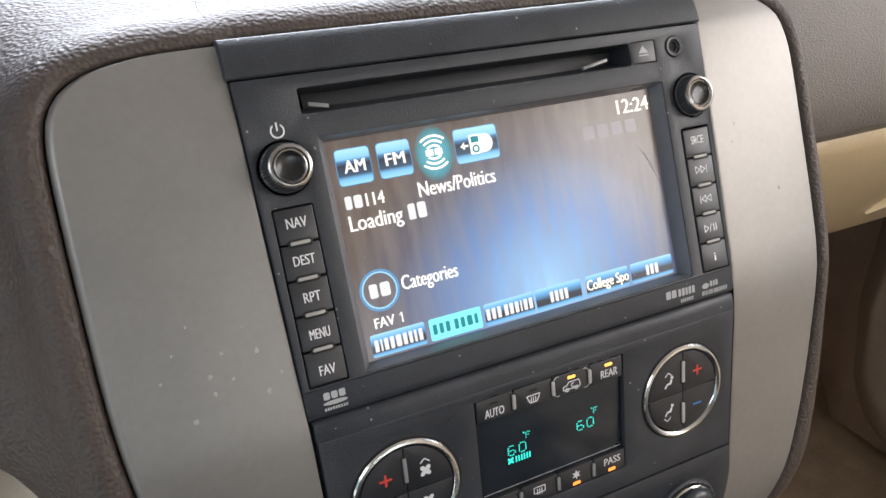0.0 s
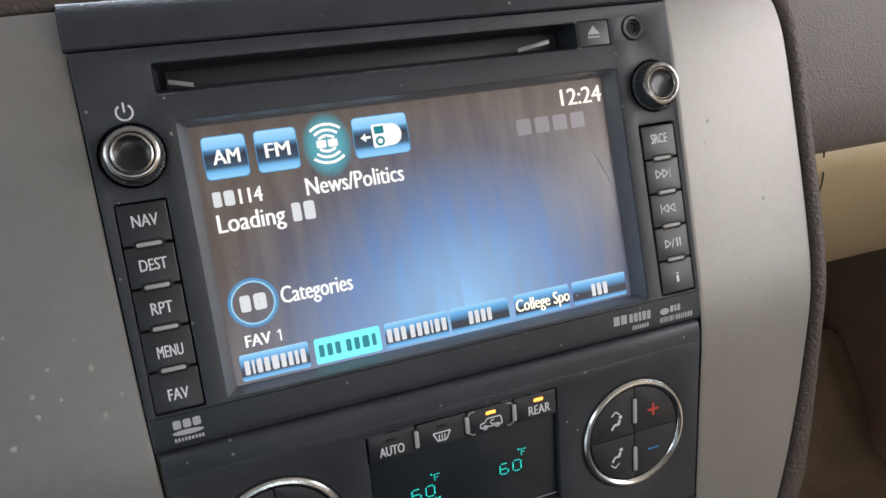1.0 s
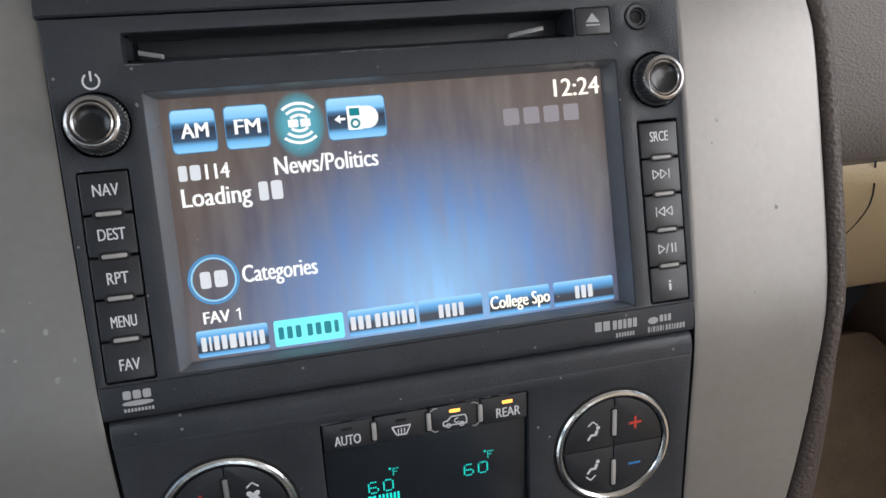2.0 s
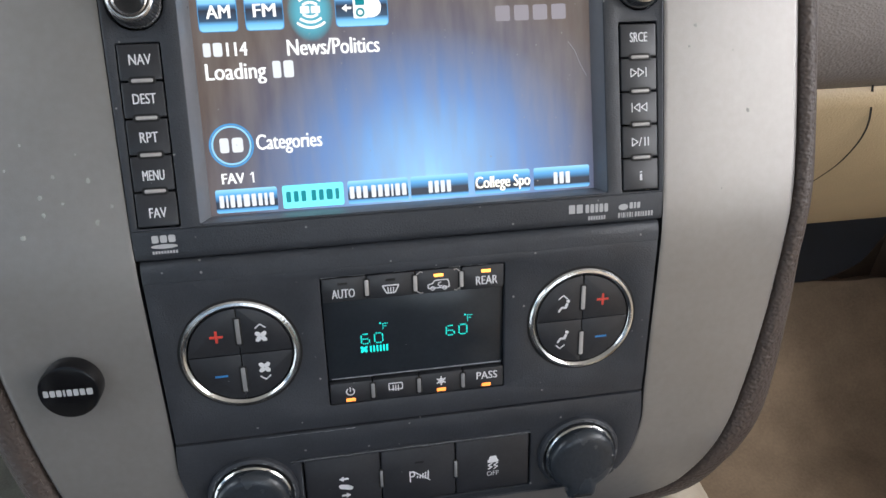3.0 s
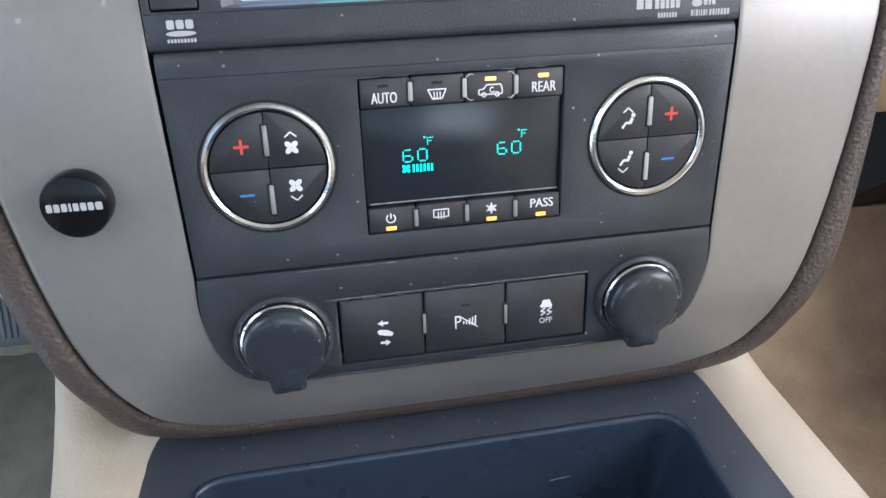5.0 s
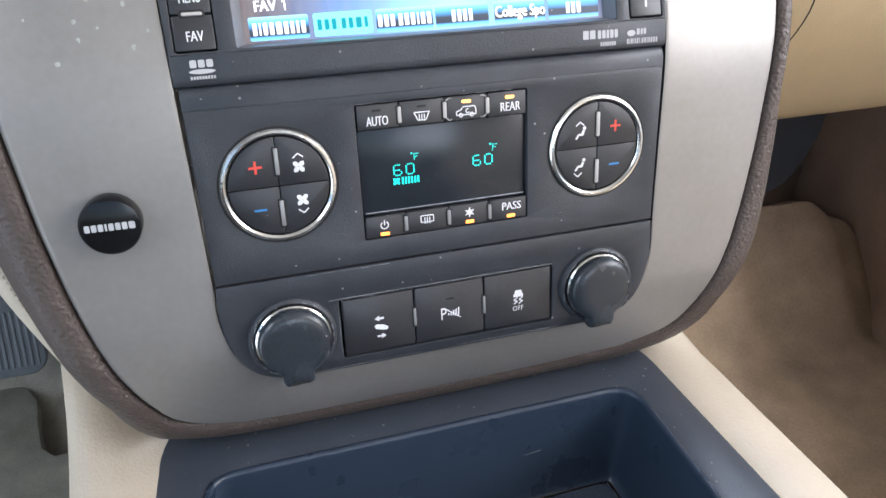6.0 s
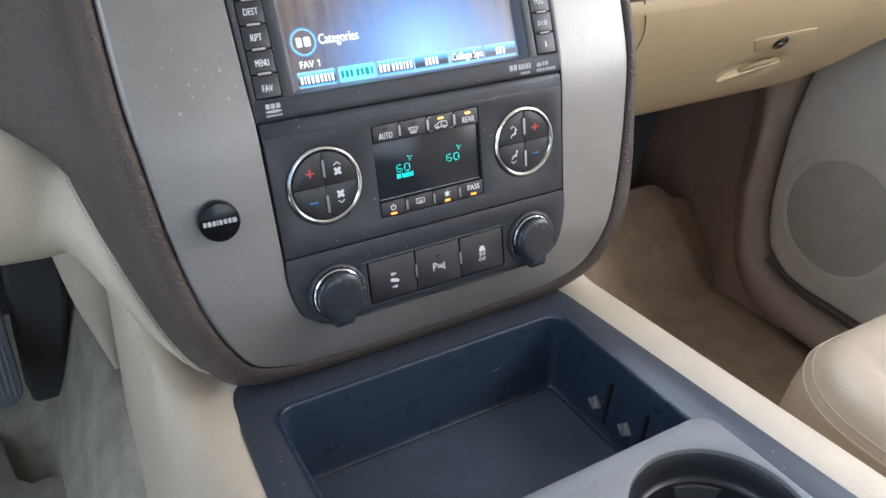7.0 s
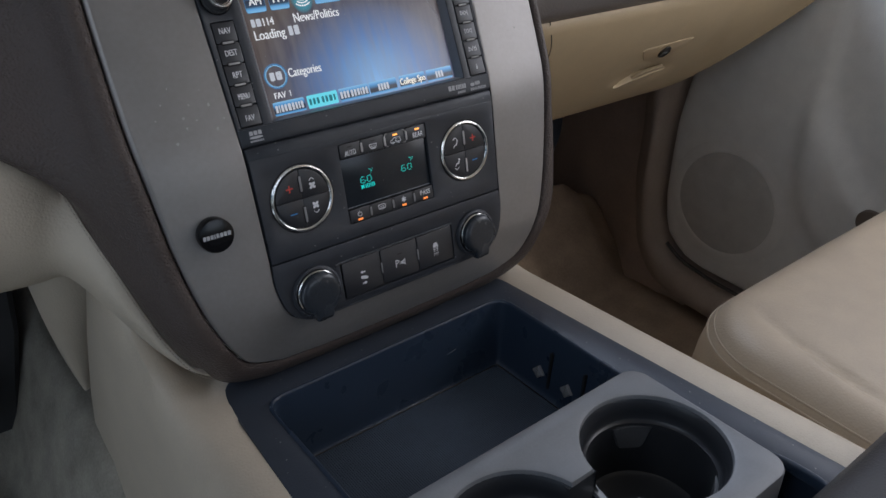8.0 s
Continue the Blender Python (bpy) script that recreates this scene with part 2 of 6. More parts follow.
def thing(name, label, category, m=None, kind="", group=""):
    ob = new(name)
    ob.empty_display_size = 0.02
    ob.matrix_basis = m or Matrix()
    return tagged(ob, label, category, group, kind)


def part(name, bm, mat, parent=None, label="", unit=0.001, world=False, smooth=32, flip=False):
    """Links a bmesh as one mesh under a thing or a part. unit: metres per unit of the bmesh; world: built in world places; flip: the skin faces inwards."""
    bmesh.ops.recalc_face_normals(bm, faces=bm.faces)
    if flip:
        bmesh.ops.reverse_faces(bm, faces=bm.faces)
    if unit != 1:
        bmesh.ops.scale(bm, vec=(unit, unit, unit), verts=bm.verts)
    if world and parent:
        bm.transform(root_matrix(parent).inverted())
    me = bpy.data.meshes.new(name)
    bm.to_mesh(me)
    bm.free()
    me.materials.append(mat)
    me.shade_smooth()
    me.set_sharp_from_angle(angle=radians(smooth))
    ob = new(name, me)
    ob.parent = parent
    return tagged(ob, label)


def solid(name, bm, mat, label, category, kind="", unit=1.0, smooth=32, flip=False):
    """A top-level thing or piece of the setting that is one mesh."""
    return tagged(part(name, bm, mat, None, unit=unit, smooth=smooth, flip=flip), label, category, kind=kind)


def rrect(x0, x1, y0, y1, r, n=5):
    r = max(1e-4, min(r, (x1 - x0) / 2 - 1e-4, (y1 - y0) / 2 - 1e-4))
    pts = []
    for cx, cy, a in ((x1 - r, y1 - r, 0), (x0 + r, y1 - r, 90), (x0 + r, y0 + r, 180), (x1 - r, y0 + r, 270)):
        for i in range(n + 1):
            t = radians(a + 90 * i / n)
            pts.append((cx + r * math.cos(t), cy + r * math.sin(t)))
    return pts


def shrunk(x0, x1, y0, y1, r, d, n=8):
    """A rounded rectangle drawn in by d, with the same number of points."""
    return rrect(x0 + d, x1 - d, y0 + d, y1 - d, max(0.02 * r, r - d * 0.6), n)


def disc(cx, cy, r, n=40, a0=0, a1=360):
    return [(cx + r * math.cos(radians(a0 + (a1 - a0) * i / n)), cy + r * math.sin(radians(a0 + (a1 - a0) * i / n)))
            for i in range(n if a1 - a0 == 360 else n + 1)]


def inset(pts, d):
    """A closed outline moved inwards by d (counter-clockwise outlines)."""
    n, out = len(pts), []
    area = sum(pts[i][0] * pts[(i + 1) % n][1] - pts[(i + 1) % n][0] * pts[i][1] for i in range(n))
    s = 1 if area > 0 else -1
    for i in range(n):
        (ax, ay), (bx, by), (cx, cy) = pts[i - 1], pts[i], pts[(i + 1) % n]
        e1, e2 = Vector((bx - ax, by - ay)), Vector((cx - bx, cy - by))
        if e1.length < 1e-9 or e2.length < 1e-9:
            e1 = e2 = e1 if e1.length > e2.length else e2
        n1, n2 = Vector((-e1.y, e1.x)).normalized() * s, Vector((-e2.y, e2.x)).normalized() * s
        m = n1 + n2
        m = m.normalized() if m.length > 1e-6 else n1
        k = d / max(0.4, m.dot(n1))
        out.append((bx + m.x * k, by + m.y * k))
    return out


def loop_of(bm, pts, z):
    return [bm.verts.new((x, y, z)) for x, y in pts]


def bridge(bm, a, b):
    n = len(a)
    for i in range(n):
        j = (i + 1) % n
        bm.faces.new((a[i], a[j], b[j], b[i]))


def prism(pts, z0, z1, bev=0.3, bm=None, bottom=True):
    """A plate with the outline pts from z0 to z1 and a rounded upper edge."""
    bm = bm or bmesh.new()
    rings = [loop_of(bm, pts, z0), loop_of(bm, pts, z1 - bev)]
    if bev:
        rings.append(loop_of(bm, inset(pts, bev * 0.3), z1 - bev * 0.3))
        rings.append(loop_of(bm, inset(pts, bev), z1))
    for a, b in zip(rings, rings[1:]):
        bridge(bm, a, b)
    bm.faces.new(rings[-1])
    if bottom:
        bm.faces.new(rings[0][::-1])
    return bm


def plate(outer, holes, z1, depth, bev=0.4, hole_depth=None):
    """A face plate with openings that go through it."""
    bm = bmesh.new()
    edges = []
    for k, pts in enumerate([outer] + list(holes)):
        way = 1 if k == 0 else -1
        top = loop_of(bm, inset(pts, bev * way), z1)
        mid = loop_of(bm, inset(pts, bev * 0.3 * way), z1 - bev * 0.3)
        edge = loop_of(bm, pts, z1 - bev)
        low = loop_of(bm, pts, z1 - (depth if k == 0 else hole_depth or depth))
        bridge(bm, top, mid)
        bridge(bm, mid, edge)
        bridge(bm, edge, low)
        edges += [bm.edges.get((top[i], top[(i + 1) % len(top)])) for i in range(len(top))]
    bmesh.ops.triangle_fill(bm, use_beauty=True, use_dissolve=False, edges=edges, normal=(0, 0, 1))
    return bm


def lathe(profile, cx=0, cy=0, n=48, bm=None, cap0=False, cap1=False, wobble=0.0):
    """A turned form about the upright axis through (cx, cy); profile: radius and height; wobble: knurled ribs."""
    bm = bm or bmesh.new()
    rings = []
    for r, z in profile:
        ring = []
        for i in range(n):
            a = 2 * math.pi * i / n
            rr = r - (wobble if i % 2 and wobble else 0)
            ring.append(bm.verts.new((cx + rr * math.cos(a), cy + rr * math.sin(a), z)))
        rings.append(ring)
    for a, b in zip(rings, rings[1:]):
        bridge(bm, a, b)
    if cap0:
        bm.faces.new(rings[0][::-1])
    if cap1:
        bm.faces.new(rings[-1])
    return bm


def bar(bm, x0, y0, x1, y1, w, z0, z1):
    """A straight stroke."""
    d = Vector((x1 - x0, y1 - y0))
    s = Vector((-d.y, d.x)).normalized() * w / 2
    return prism([(x0 + s.x, y0 + s.y), (x0 - s.x, y0 - s.y), (x1 - s.x, y1 - s.y), (x1 + s.x, y1 + s.y)], z0, z1, 0, bm)


def arc(bm, cx, cy, r, a0, a1, w, z0, z1, n=20):
    """A curved stroke."""
    pts = disc(cx, cy, r + w / 2, n, a0, a1) if a1 - a0 < 360 else None
    if pts:
        return prism(pts + disc(cx, cy, r - w / 2, n, a0, a1)[::-1], z0, z1, 0, bm)
    return lathe([(r - w / 2, z0), (r - w / 2, z1), (r + w / 2, z1), (r + w / 2, z0)], cx, cy, 40, bm)


def lettering(words, x0, x1, y0, y1, z, bold=0.0):
    """Words in the built-in font, fitted to the box."""
    cu = bpy.data.curves.new("words", "FONT")
    cu.body, cu.resolution_u, cu.extrude = words, 3, 0.0
    tmp = new("words", cu)
    dg = bpy.context.evaluated_depsgraph_get()
    me = bpy.data.meshes.new_from_object(tmp.evaluated_get(dg))
    bpy.data.objects.remove(tmp)
    bpy.data.curves.remove(cu)
    bm = bmesh.new()
    bm.from_mesh(me)
    bpy.data.meshes.remove(me)
    xs, ys = [v.co.x for v in bm.verts], [v.co.y for v in bm.verts]
    ax, bx, ay, by = min(xs), max(xs), min(ys), max(ys)
    for v in bm.verts:
        v.co = ((v.co.x - ax) / (bx - ax) * (x1 - x0) + x0, (v.co.y - ay) / (by - ay) * (y1 - y0) + y0, z)
    if bold:
        twin = bmesh.ops.duplicate(bm, geom=bm.verts[:] + bm.edges[:] + bm.faces[:])
        for v in twin["geom"]:
            if isinstance(v, bmesh.types.BMVert):
                v.co += Vector((bold, 0, 0.012))
    return bm


def blocks(widths, x0, x1, y0, y1, z0, z1, gap=0.22):
    """A row of plain bars that stands for a mark."""
    bm = bmesh.new()
    total, x = sum(widths) + gap * (len(widths) - 1), 0
    k = (x1 - x0) / total
    for w in widths:
        a, b = x0 + (x + 0.04) * k, x0 + (x + w - 0.04) * k
        if w > 0.2:
            prism(rrect(a, b, y0, y1, 0.22 * min(b - a, y1 - y0), 2), z0, z1, 0, bm)
        x += w + gap
    return bm


def dots(rows, x0, y1, step, r, z, rise=1.0):
    """A dot matrix; rows of text in which # is a lit dot. rise: the rows' spacing against the columns'."""
    bm = bmesh.new()
    for j, row in enumerate(rows):
        for i, c in enumerate(row):
            if c == "#":
                y = y1 - j * step * rise
                prism(rrect(x0 + i * step - r, x0 + i * step + r, y - r, y + r, r * 0.5, 2), z, z + 0.1, 0, bm)
    return bm


def loft(rows, closed=False, cap=False):
    """A skin over rows of points."""
    bm = bmesh.new()
    vs = [[bm.verts.new(p) for p in row] for row in rows]
    for a, b in zip(vs, vs[1:]):
        m = len(a)
        for i in range(m if closed else m - 1):
            j = (i + 1) % m
            bm.faces.new((a[i], a[j], b[j], b[i]))
    if cap and closed:
        bm.faces.new(vs[0][::-1])
        bm.faces.new(vs[-1])
    return bm


def curve_through(pts, n):
    """n points on a smooth curve through pts, evenly spaced along it."""
    p = [Vector(q) for q in pts]
    dense = []
    for i in range(len(p) - 1):
        a, b, c, d = p[max(0, i - 1)], p[i], p[i + 1], p[min(len(p) - 1, i + 2)]
        for k in range(24):
            t = k / 24
            dense.append(0.5 * (2 * b + (c - a) * t + (2 * a - 5 * b + 4 * c - d) * t * t + (3 * b - a - 3 * c + d) * t ** 3))
    dense.append(p[-1])
    run = [0.0]
    for a, b in zip(dense, dense[1:]):
        run.append(run[-1] + (b - a).length)
    out, j = [], 0
    for i in range(n):
        s = run[-1] * i / (n - 1)
        while j < len(run) - 2 and run[j + 1] < s:
            j += 1
        f = (s - run[j]) / max(1e-9, run[j + 1] - run[j])
        out.append(dense[j].lerp(dense[j + 1], f))
    return out


# ---- the dash's centre stack: two flat faces that meet at a seam ----
SEAM = Vector((0, 0, 0.5385))


def face(deg):
    a = radians(deg)
    return Matrix(((1, 0, 0, SEAM.x), (0, math.sin(a), -math.cos(a), SEAM.y), (0, math.cos(a), math.sin(a), SEAM.z), (0, 0, 0, 1)))


RAD, HV = face(26.6), face(14.0)
BEND = [(-175, -48), (-162, -32), (-156, -26), (-149, -19), (-140, -13), (-130, -8), (-119, -3.5), (-104, 0), (-72, 0), (100, 0), (118, -1), (131, -5), (145, -14), (160, -28)]


def bend(v):
    for (a, na), (b, nb) in zip(BEND, BEND[1:]):
        if v <= b:
            return na + (nb - na) * (v - a) / (b - a)
    return BEND[-1][1]


def on_stack(x, v, n=0.0):
    """A place on the stack's surface, in millimetres across, up along the face and out of it."""
    def raw(w):
        return (RAD if w >= 0 else HV) @ Vector((x / 1000, w / 1000, (bend(w) + n) / 1000))
    return (raw(v - 12) + raw(v) * 2 + raw(v + 12)) / 4


def crown(x):
    return -1.2 - 3.5 * max(0, (abs(x) - 95) / 60) ** 2 if abs(x) > 60 else -1.2


# outlines of the silver trim, from the top down the driver's side to the middle below
OUTER = [((-99, 131), (-122, 130.5), (-139, 127.5), (-149, 121.5), (-153.5, 114)), ((-153.5, 114), (-155.5, 100), (-156, 60), (-155.5, 20), (-153, -10), (-149.5, -42)),
         ((-149.5, -42), (-144.5, -71), (-137, -99), (-126.5, -122), (-115, -137), (-92, -146)), ((-92, -146), (-60, -148.4), (-30, -149.2), (0, -149.5))]
INNER = [((-99.0, 131), (-98.8, 125), (-98.6, 120), (-98.5, 114)), ((-98.5, 114), (-97.8, 60), (-96.8, 10), (-95.4, -40)),
         ((-95.4, -40), (-94.6, -72), (-94.4, -88), (-90, -105), (-81.5, -114.5), (-70, -119)), ((-70, -119), (-45, -119.4), (-20, -119.5), (0, -119.5))]
COUNT = (14, 30, 30, 12)


def trim_path(pieces):
    half = []
    for piece, n in zip(pieces, COUNT):
        pts = curve_through([(x, v, 0) for x, v in piece], n)
        half += pts if not half else pts[1:]
    return [(p.x, p.y) for p in half] + [(-p.x, p.y) for p in half[-2::-1]]


outer, inner = trim_path(OUTER), trim_path(INNER)
trim = thing("dashboard_trim", "satin silver painted plastic surround of the dashboard centre stack", "dashboard trim", Matrix.Translation(SEAM))
rows = [[on_stack(x, v, crown(x) - 7) for x, v in inner], [on_stack(x, v, crown(x) - 0.25) for x, v in inner]]
for f, drop in [(0.012, 0), (0.03, 0)] + [(0.03 + 0.091 * k, 0) for k in range(1, 11)] + [(0.958, 0), (0.966, 0.15), (0.985, 1.0), (0.996, 1.7)]:
    rows.append([on_stack(a + (c - a) * f, b + (d - b) * f, crown(a + (c - a) * f) - drop) for (a, b), (c, d) in zip(inner, outer)])
rows.append([on_stack(c, d, crown(c) - 2.4) for c, d in outer])
rows.append([on_stack(c, d, crown(c) - 6) for c, d in outer])
part("inner_return", loft(rows[:2]), RUBBER, trim, "dark inner return of the trim", unit=1, world=True, flip=True)
part("surround", loft(rows[1:]), SILVER, trim, unit=1, world=True, smooth=50)


def spot(x, v, r, seed):
    """A dried splash, slightly proud of the trim."""
    rnd = random.Random(seed)
    bm = bmesh.new()
    rim = []
    for k in range(9):
        a, q = 2 * math.pi * k / 9, r * rnd.uniform(0.65, 1.15)
        rim.append(bm.verts.new(on_stack(x + q * math.cos(a), v + q * 1.2 * math.sin(a), crown(x) + 0.04)))
    mid = bm.verts.new(on_stack(x, v, crown(x) + 0.12))
    for k in range(9):
        bm.faces.new((rim[k], rim[(k + 1) % 9], mid))
    return bm


SPLASH = material("dried_splash", (0.36, 0.35, 0.325), 0.7, vary=0.2, vary_scale=300)
MARK = material("grey_scuff", (0.17, 0.165, 0.16), 0.6, vary=0.2, vary_scale=300)
for k, (x, v, r) in enumerate(((-124, 26.4, 0.8), (-106.7, 16.9, 0.9), (-131, 13.4, 0.9), (-123.5, 20.5, 0.8), (-108, 31.3, 0.9), (-119, 33, 0.6), (-134, 36, 0.5), (-111, 40, 0.4), (-128, 44, 0.5), (-101.5, 22, 0.7), (-117, 24, 0.5), (-139, 28, 0.5))):
    part("splash", spot(x, v, r, k), SPLASH, trim, "pale dried splash", unit=1, world=True)
for k, (x, v, r) in enumerate(((110.5, 73.5, 0.7), (132.4, 41.3, 0.8), (108, 66, 0.5), (126, 64, 0.3), (121, 12, 0.4))):
    part("scuff", spot(x, v, r, 40 + k), MARK, trim, "small grey scuff", unit=1, world=True)

# ---- brown bolster round the trim ----
def ring_out(d):
    """The trim's outline moved outwards by d."""
    n, out = len(outer), []
    for i, (x, v) in enumerate(outer):
        (ax, av), (bx, bv) = outer[max(0, i - 1)], outer[min(n - 1, i + 1)]
        t = Vector((bx - ax, bv - av)).normalized()
        w = d * (0.95 + (0.35 if v < -140 else 0.35 * max(0, (v + 120) / -20) if v < -120 else 0)) * (1 + (-0.22 + 0.5 * min(1, max(0, -20 - v) / 70)) * min(1, max(0, x - 60) / 40))
        out.append((x + t.y * w, v - t.x * w))
    return out


bolster = thing("dashboard_bolster", "brown grained vinyl bolster wrapped around the silver trim, darkened for its shade", "dashboard", Matrix.Translation((0, 0.05, 0.5)))
rows = []
for d, n in ((0.4, -7), (0.8, -2.2), (2.2, -0.3), (5.5, 0.8), (9.5, 0.2), (13.5, -2.6), (16.5, -7.5)):
    o = ring_out(d)
    rows.append([on_stack(x, v, crown(x) + n) for x, v in o])
# the far edge of the bolster, paired with the outline
EDGE_L = [(0.0, 0.45, 0.700), (-0.10, 0.42, 0.700), (-0.20, 0.35, 0.695), (-0.30, 0.24, 0.680), (-0.34, 0.16, 0.650), (-0.325, 0.105, 0.612), (-0.262, 0.072, 0.572),
          (-0.2072, 0.062, 0.545), (-0.193, 0.062, 0.532), (-0.187, 0.060, 0.5186), (-0.181, 0.042, 0.4946), (-0.174, 0.027, 0.4715), (-0.1657, 0.020, 0.4441),
          (-0.156, 0.014, 0.4162), (-0.144, 0.0085, 0.394), (-0.122, 0.004, 0.384), (-0.08, 0.012, 0.374), (0.0, 0.014, 0.370)]
start = [Vector((-0.03, 0.40, 0.70)), Vector((-0.15, 0.38, 0.695)), Vector((-0.26, 0.28, 0.690)), Vector((-0.34, 0.20, 0.675)), Vector((-0.345, 0.15, 0.650))]
side = [Vector(p) for p in EDGE_L[4:15]]
low = [Vector(p) for p in EDGE_L[14:]]
half_n = len(outer) // 2 + 1
edge = curve_through(start, 15) + curve_through(side, half_n - 15 - 22)[1:] + curve_through(low, 24)[1:]
edge = edge[:half_n]
while len(edge) < half_n:
    edge.append(edge[-1])
right_edge = [Vector((0.161 + 0.2 * max(0, p.z - 0.60), 0.10 + max(0, p.z - 0.6), p.z)) if p.z > 0.40 else Vector((-p.x, p.y, p.z)) for p in edge[-2::-1]]
far = edge + right_edge
base = rows[-1]
prev = rows[-2]
for k in range(1, 9):
    f = k / 8
    row = []
    for p, q, e in zip(base, prev, far):
        t = (p - q).normalized() * min(0.05, (e - p).length) * 0.6
        row.append((1 - f) ** 2 * p + 2 * f * (1 - f) * (p + t) + f * f * e)
    rows.append(row)
part("grained_cover", loft(rows), BROWN_SHADED, bolster, unit=1, world=True, smooth=60)

# worn pale threads along the bolster's inner edge
worn = bmesh.new()
thread_line = [on_stack(x, v, crown(x) + 0.05) for x, v in ring_out(2.4)][14:74]
thread_line = curve_through([tuple(p) for p in thread_line], 420)
for i, (p, q) in enumerate(zip(thread_line, thread_line[1:])):
    if noise.noise((i * 0.31, 2.7, 0)) > -0.12:
        q = p.lerp(q, 0.75)
        s_dir = (q - p).cross(Vector((0, -1, 0.2))).normalized() * 0.00022
        vs = [worn.verts.new(c) for c in (p + s_dir, p - s_dir, q - s_dir, q + s_dir, (p + q) / 2 + Vector((0, -0.0003, 0.0001)))]
        for j in range(4):
            worn.faces.new((vs[j], vs[(j + 1) % 4], vs[4]))
tagged(part("edge_threads", worn, material("pale_tan_thread", (0.125, 0.098, 0.082), 0.7), bolster, "worn pale tan threads along the edge", unit=1, world=True), kind="stuff")

# the bolster runs on above the cover strip
xs_top = [-99 + 198 * i / 24 for i in range(25)]
rows = []
for d, n in ((0.4, -7), (0.8, -2.2), (2.2, -0.3), (5.5, 0.8), (9.5, 0.2), (13.5, -2.6), (16.5, -7.5)):
    rows.append([on_stack(x, 131 + 1.6 * min(1, (99 - abs(x)) / 8) + d * 0.95, crown(x) + n) for x in xs_top])
base, prev = rows[-1], rows[-2]
for k in range(1, 9):
    f = k / 8
    row = []
    for p, q, x in zip(base, prev, xs_top):
        e = Vector((0.03 * x / 99, 0.40, 0.70))
        t = (p - q).normalized() * 0.03
        row.append((1 - f) ** 2 * p + 2 * f * (1 - f) * (p + t) + f * f * e)
    rows.append(row)
part("top_cover", loft(rows), BROWN_SHADED, bolster, "brown vinyl above the cover strip", unit=1, world=True, smooth=60)

# ---- upper dash pads, right and left ----
def sweep_x(profile, xs, shift=None):
    return loft([[(x, y + (shift(x)[0] if shift else 0), z + (shift(x)[1] if shift else 0)) for y, z in profile] for x in xs])


pad = thing("dash_pad", "brown grained upper dash pad over the tan glove box", "dashboard", Matrix.Translation((0.4, 0.1, 0.6)))
prof = [(p.y, p.z) for p in curve_through([(0, 0.150, 0.532), (0, 0.118, 0.536), (0, 0.097, 0.547), (0, 0.092, 0.565), (0, 0.100, 0.605), (0, 0.125, 0.650), (0, 0.180, 0.685), (0, 0.30, 0.700), (0, 0.75, 0.715), (0, 0.87, 0.718)], 44)]
part("passenger_pad", sweep_x(prof, [0.150 + 0.02 * i for i in range(31)]), PAD, pad, unit=1, world=True, smooth=60)
part("top_pad", sweep_x([(0.30, 0.696), (0.40, 0.702), (0.75, 0.716), (0.87, 0.719)], [-0.80 + 0.04 * i for i in range(25)]), PAD, pad, unit=1, world=True, smooth=60)
prof_l = [(p.y, p.z) for p in curve_through([(0, 0.20, 0.575), (0, 0.125, 0.590), (0, 0.110, 0.615), (0, 0.125, 0.650), (0, 0.20, 0.685), (0, 0.32, 0.70)], 24)]
part("driver_pad", sweep_x(prof_l, [-0.32 - 0.03 * i for i in range(17)]), BROWN_SHADED, pad, unit=1, world=True, smooth=60)

# ---- glove box ----
glove = thing("glove_box", "tan vinyl glove box door, closed, with recessed pull and key lock", "glove box", Matrix.Translation((0.45, 0.15, 0.46)))
gp = [(p.y, p.z) for p in curve_through([(0, 0.125, 0.548), (0, 0.106, 0.541), (0, 0.108, 0.525), (0, 0.128, 0.485), (0, 0.165, 0.430), (0, 0.192, 0.395), (0, 0.206, 0.383), (0, 0.225, 0.384), (0, 0.30, 0.40)], 36)]


def glove_row(x):
    k = max(0.0, (x - 0.585) / 0.125)
    return [(x, y + (0.085 - y) * min(1, k), z + max(0, 0.545 - z) * 0.80 * min(1.1, k) ** 1.25) for y, z in gp]


gx = [0.172 + 0.002] + [0.206 + 0.0173 * i for i in range(31)]
bm = loft([glove_row(x) for x in gx])
# press in the pull
for v in bm.verts:
    dx, dz = (v.co.x - 0.487) / 0.055, (v.co.z - 0.436 - (v.co.x - 0.487) * 0.05) / 0.016
    r = math.sqrt(dx * dx + dz * dz)
    if r < 1:
        v.co.y += 0.010 * (1 - r) ** 0.7
part("door", bm, TAN, glove, unit=1, world=True, smooth=50, flip=True)
gap_line = curve_through([(0.258, 0.1065, 0.543), (0.268, 0.1105, 0.516), (0.273, 0.124, 0.489), (0.271, 0.1385, 0.466), (0.262, 0.165, 0.428), (0.250, 0.192, 0.394)], 24)
part("door_gap", loft([[(p.x + dx, p.y - 0.0012, p.z - 0.0004) for p in gap_line] for dx in (-0.0007, 0.0007)]), GAP, glove, "thin dark curved door gap", unit=1, world=True, flip=True)


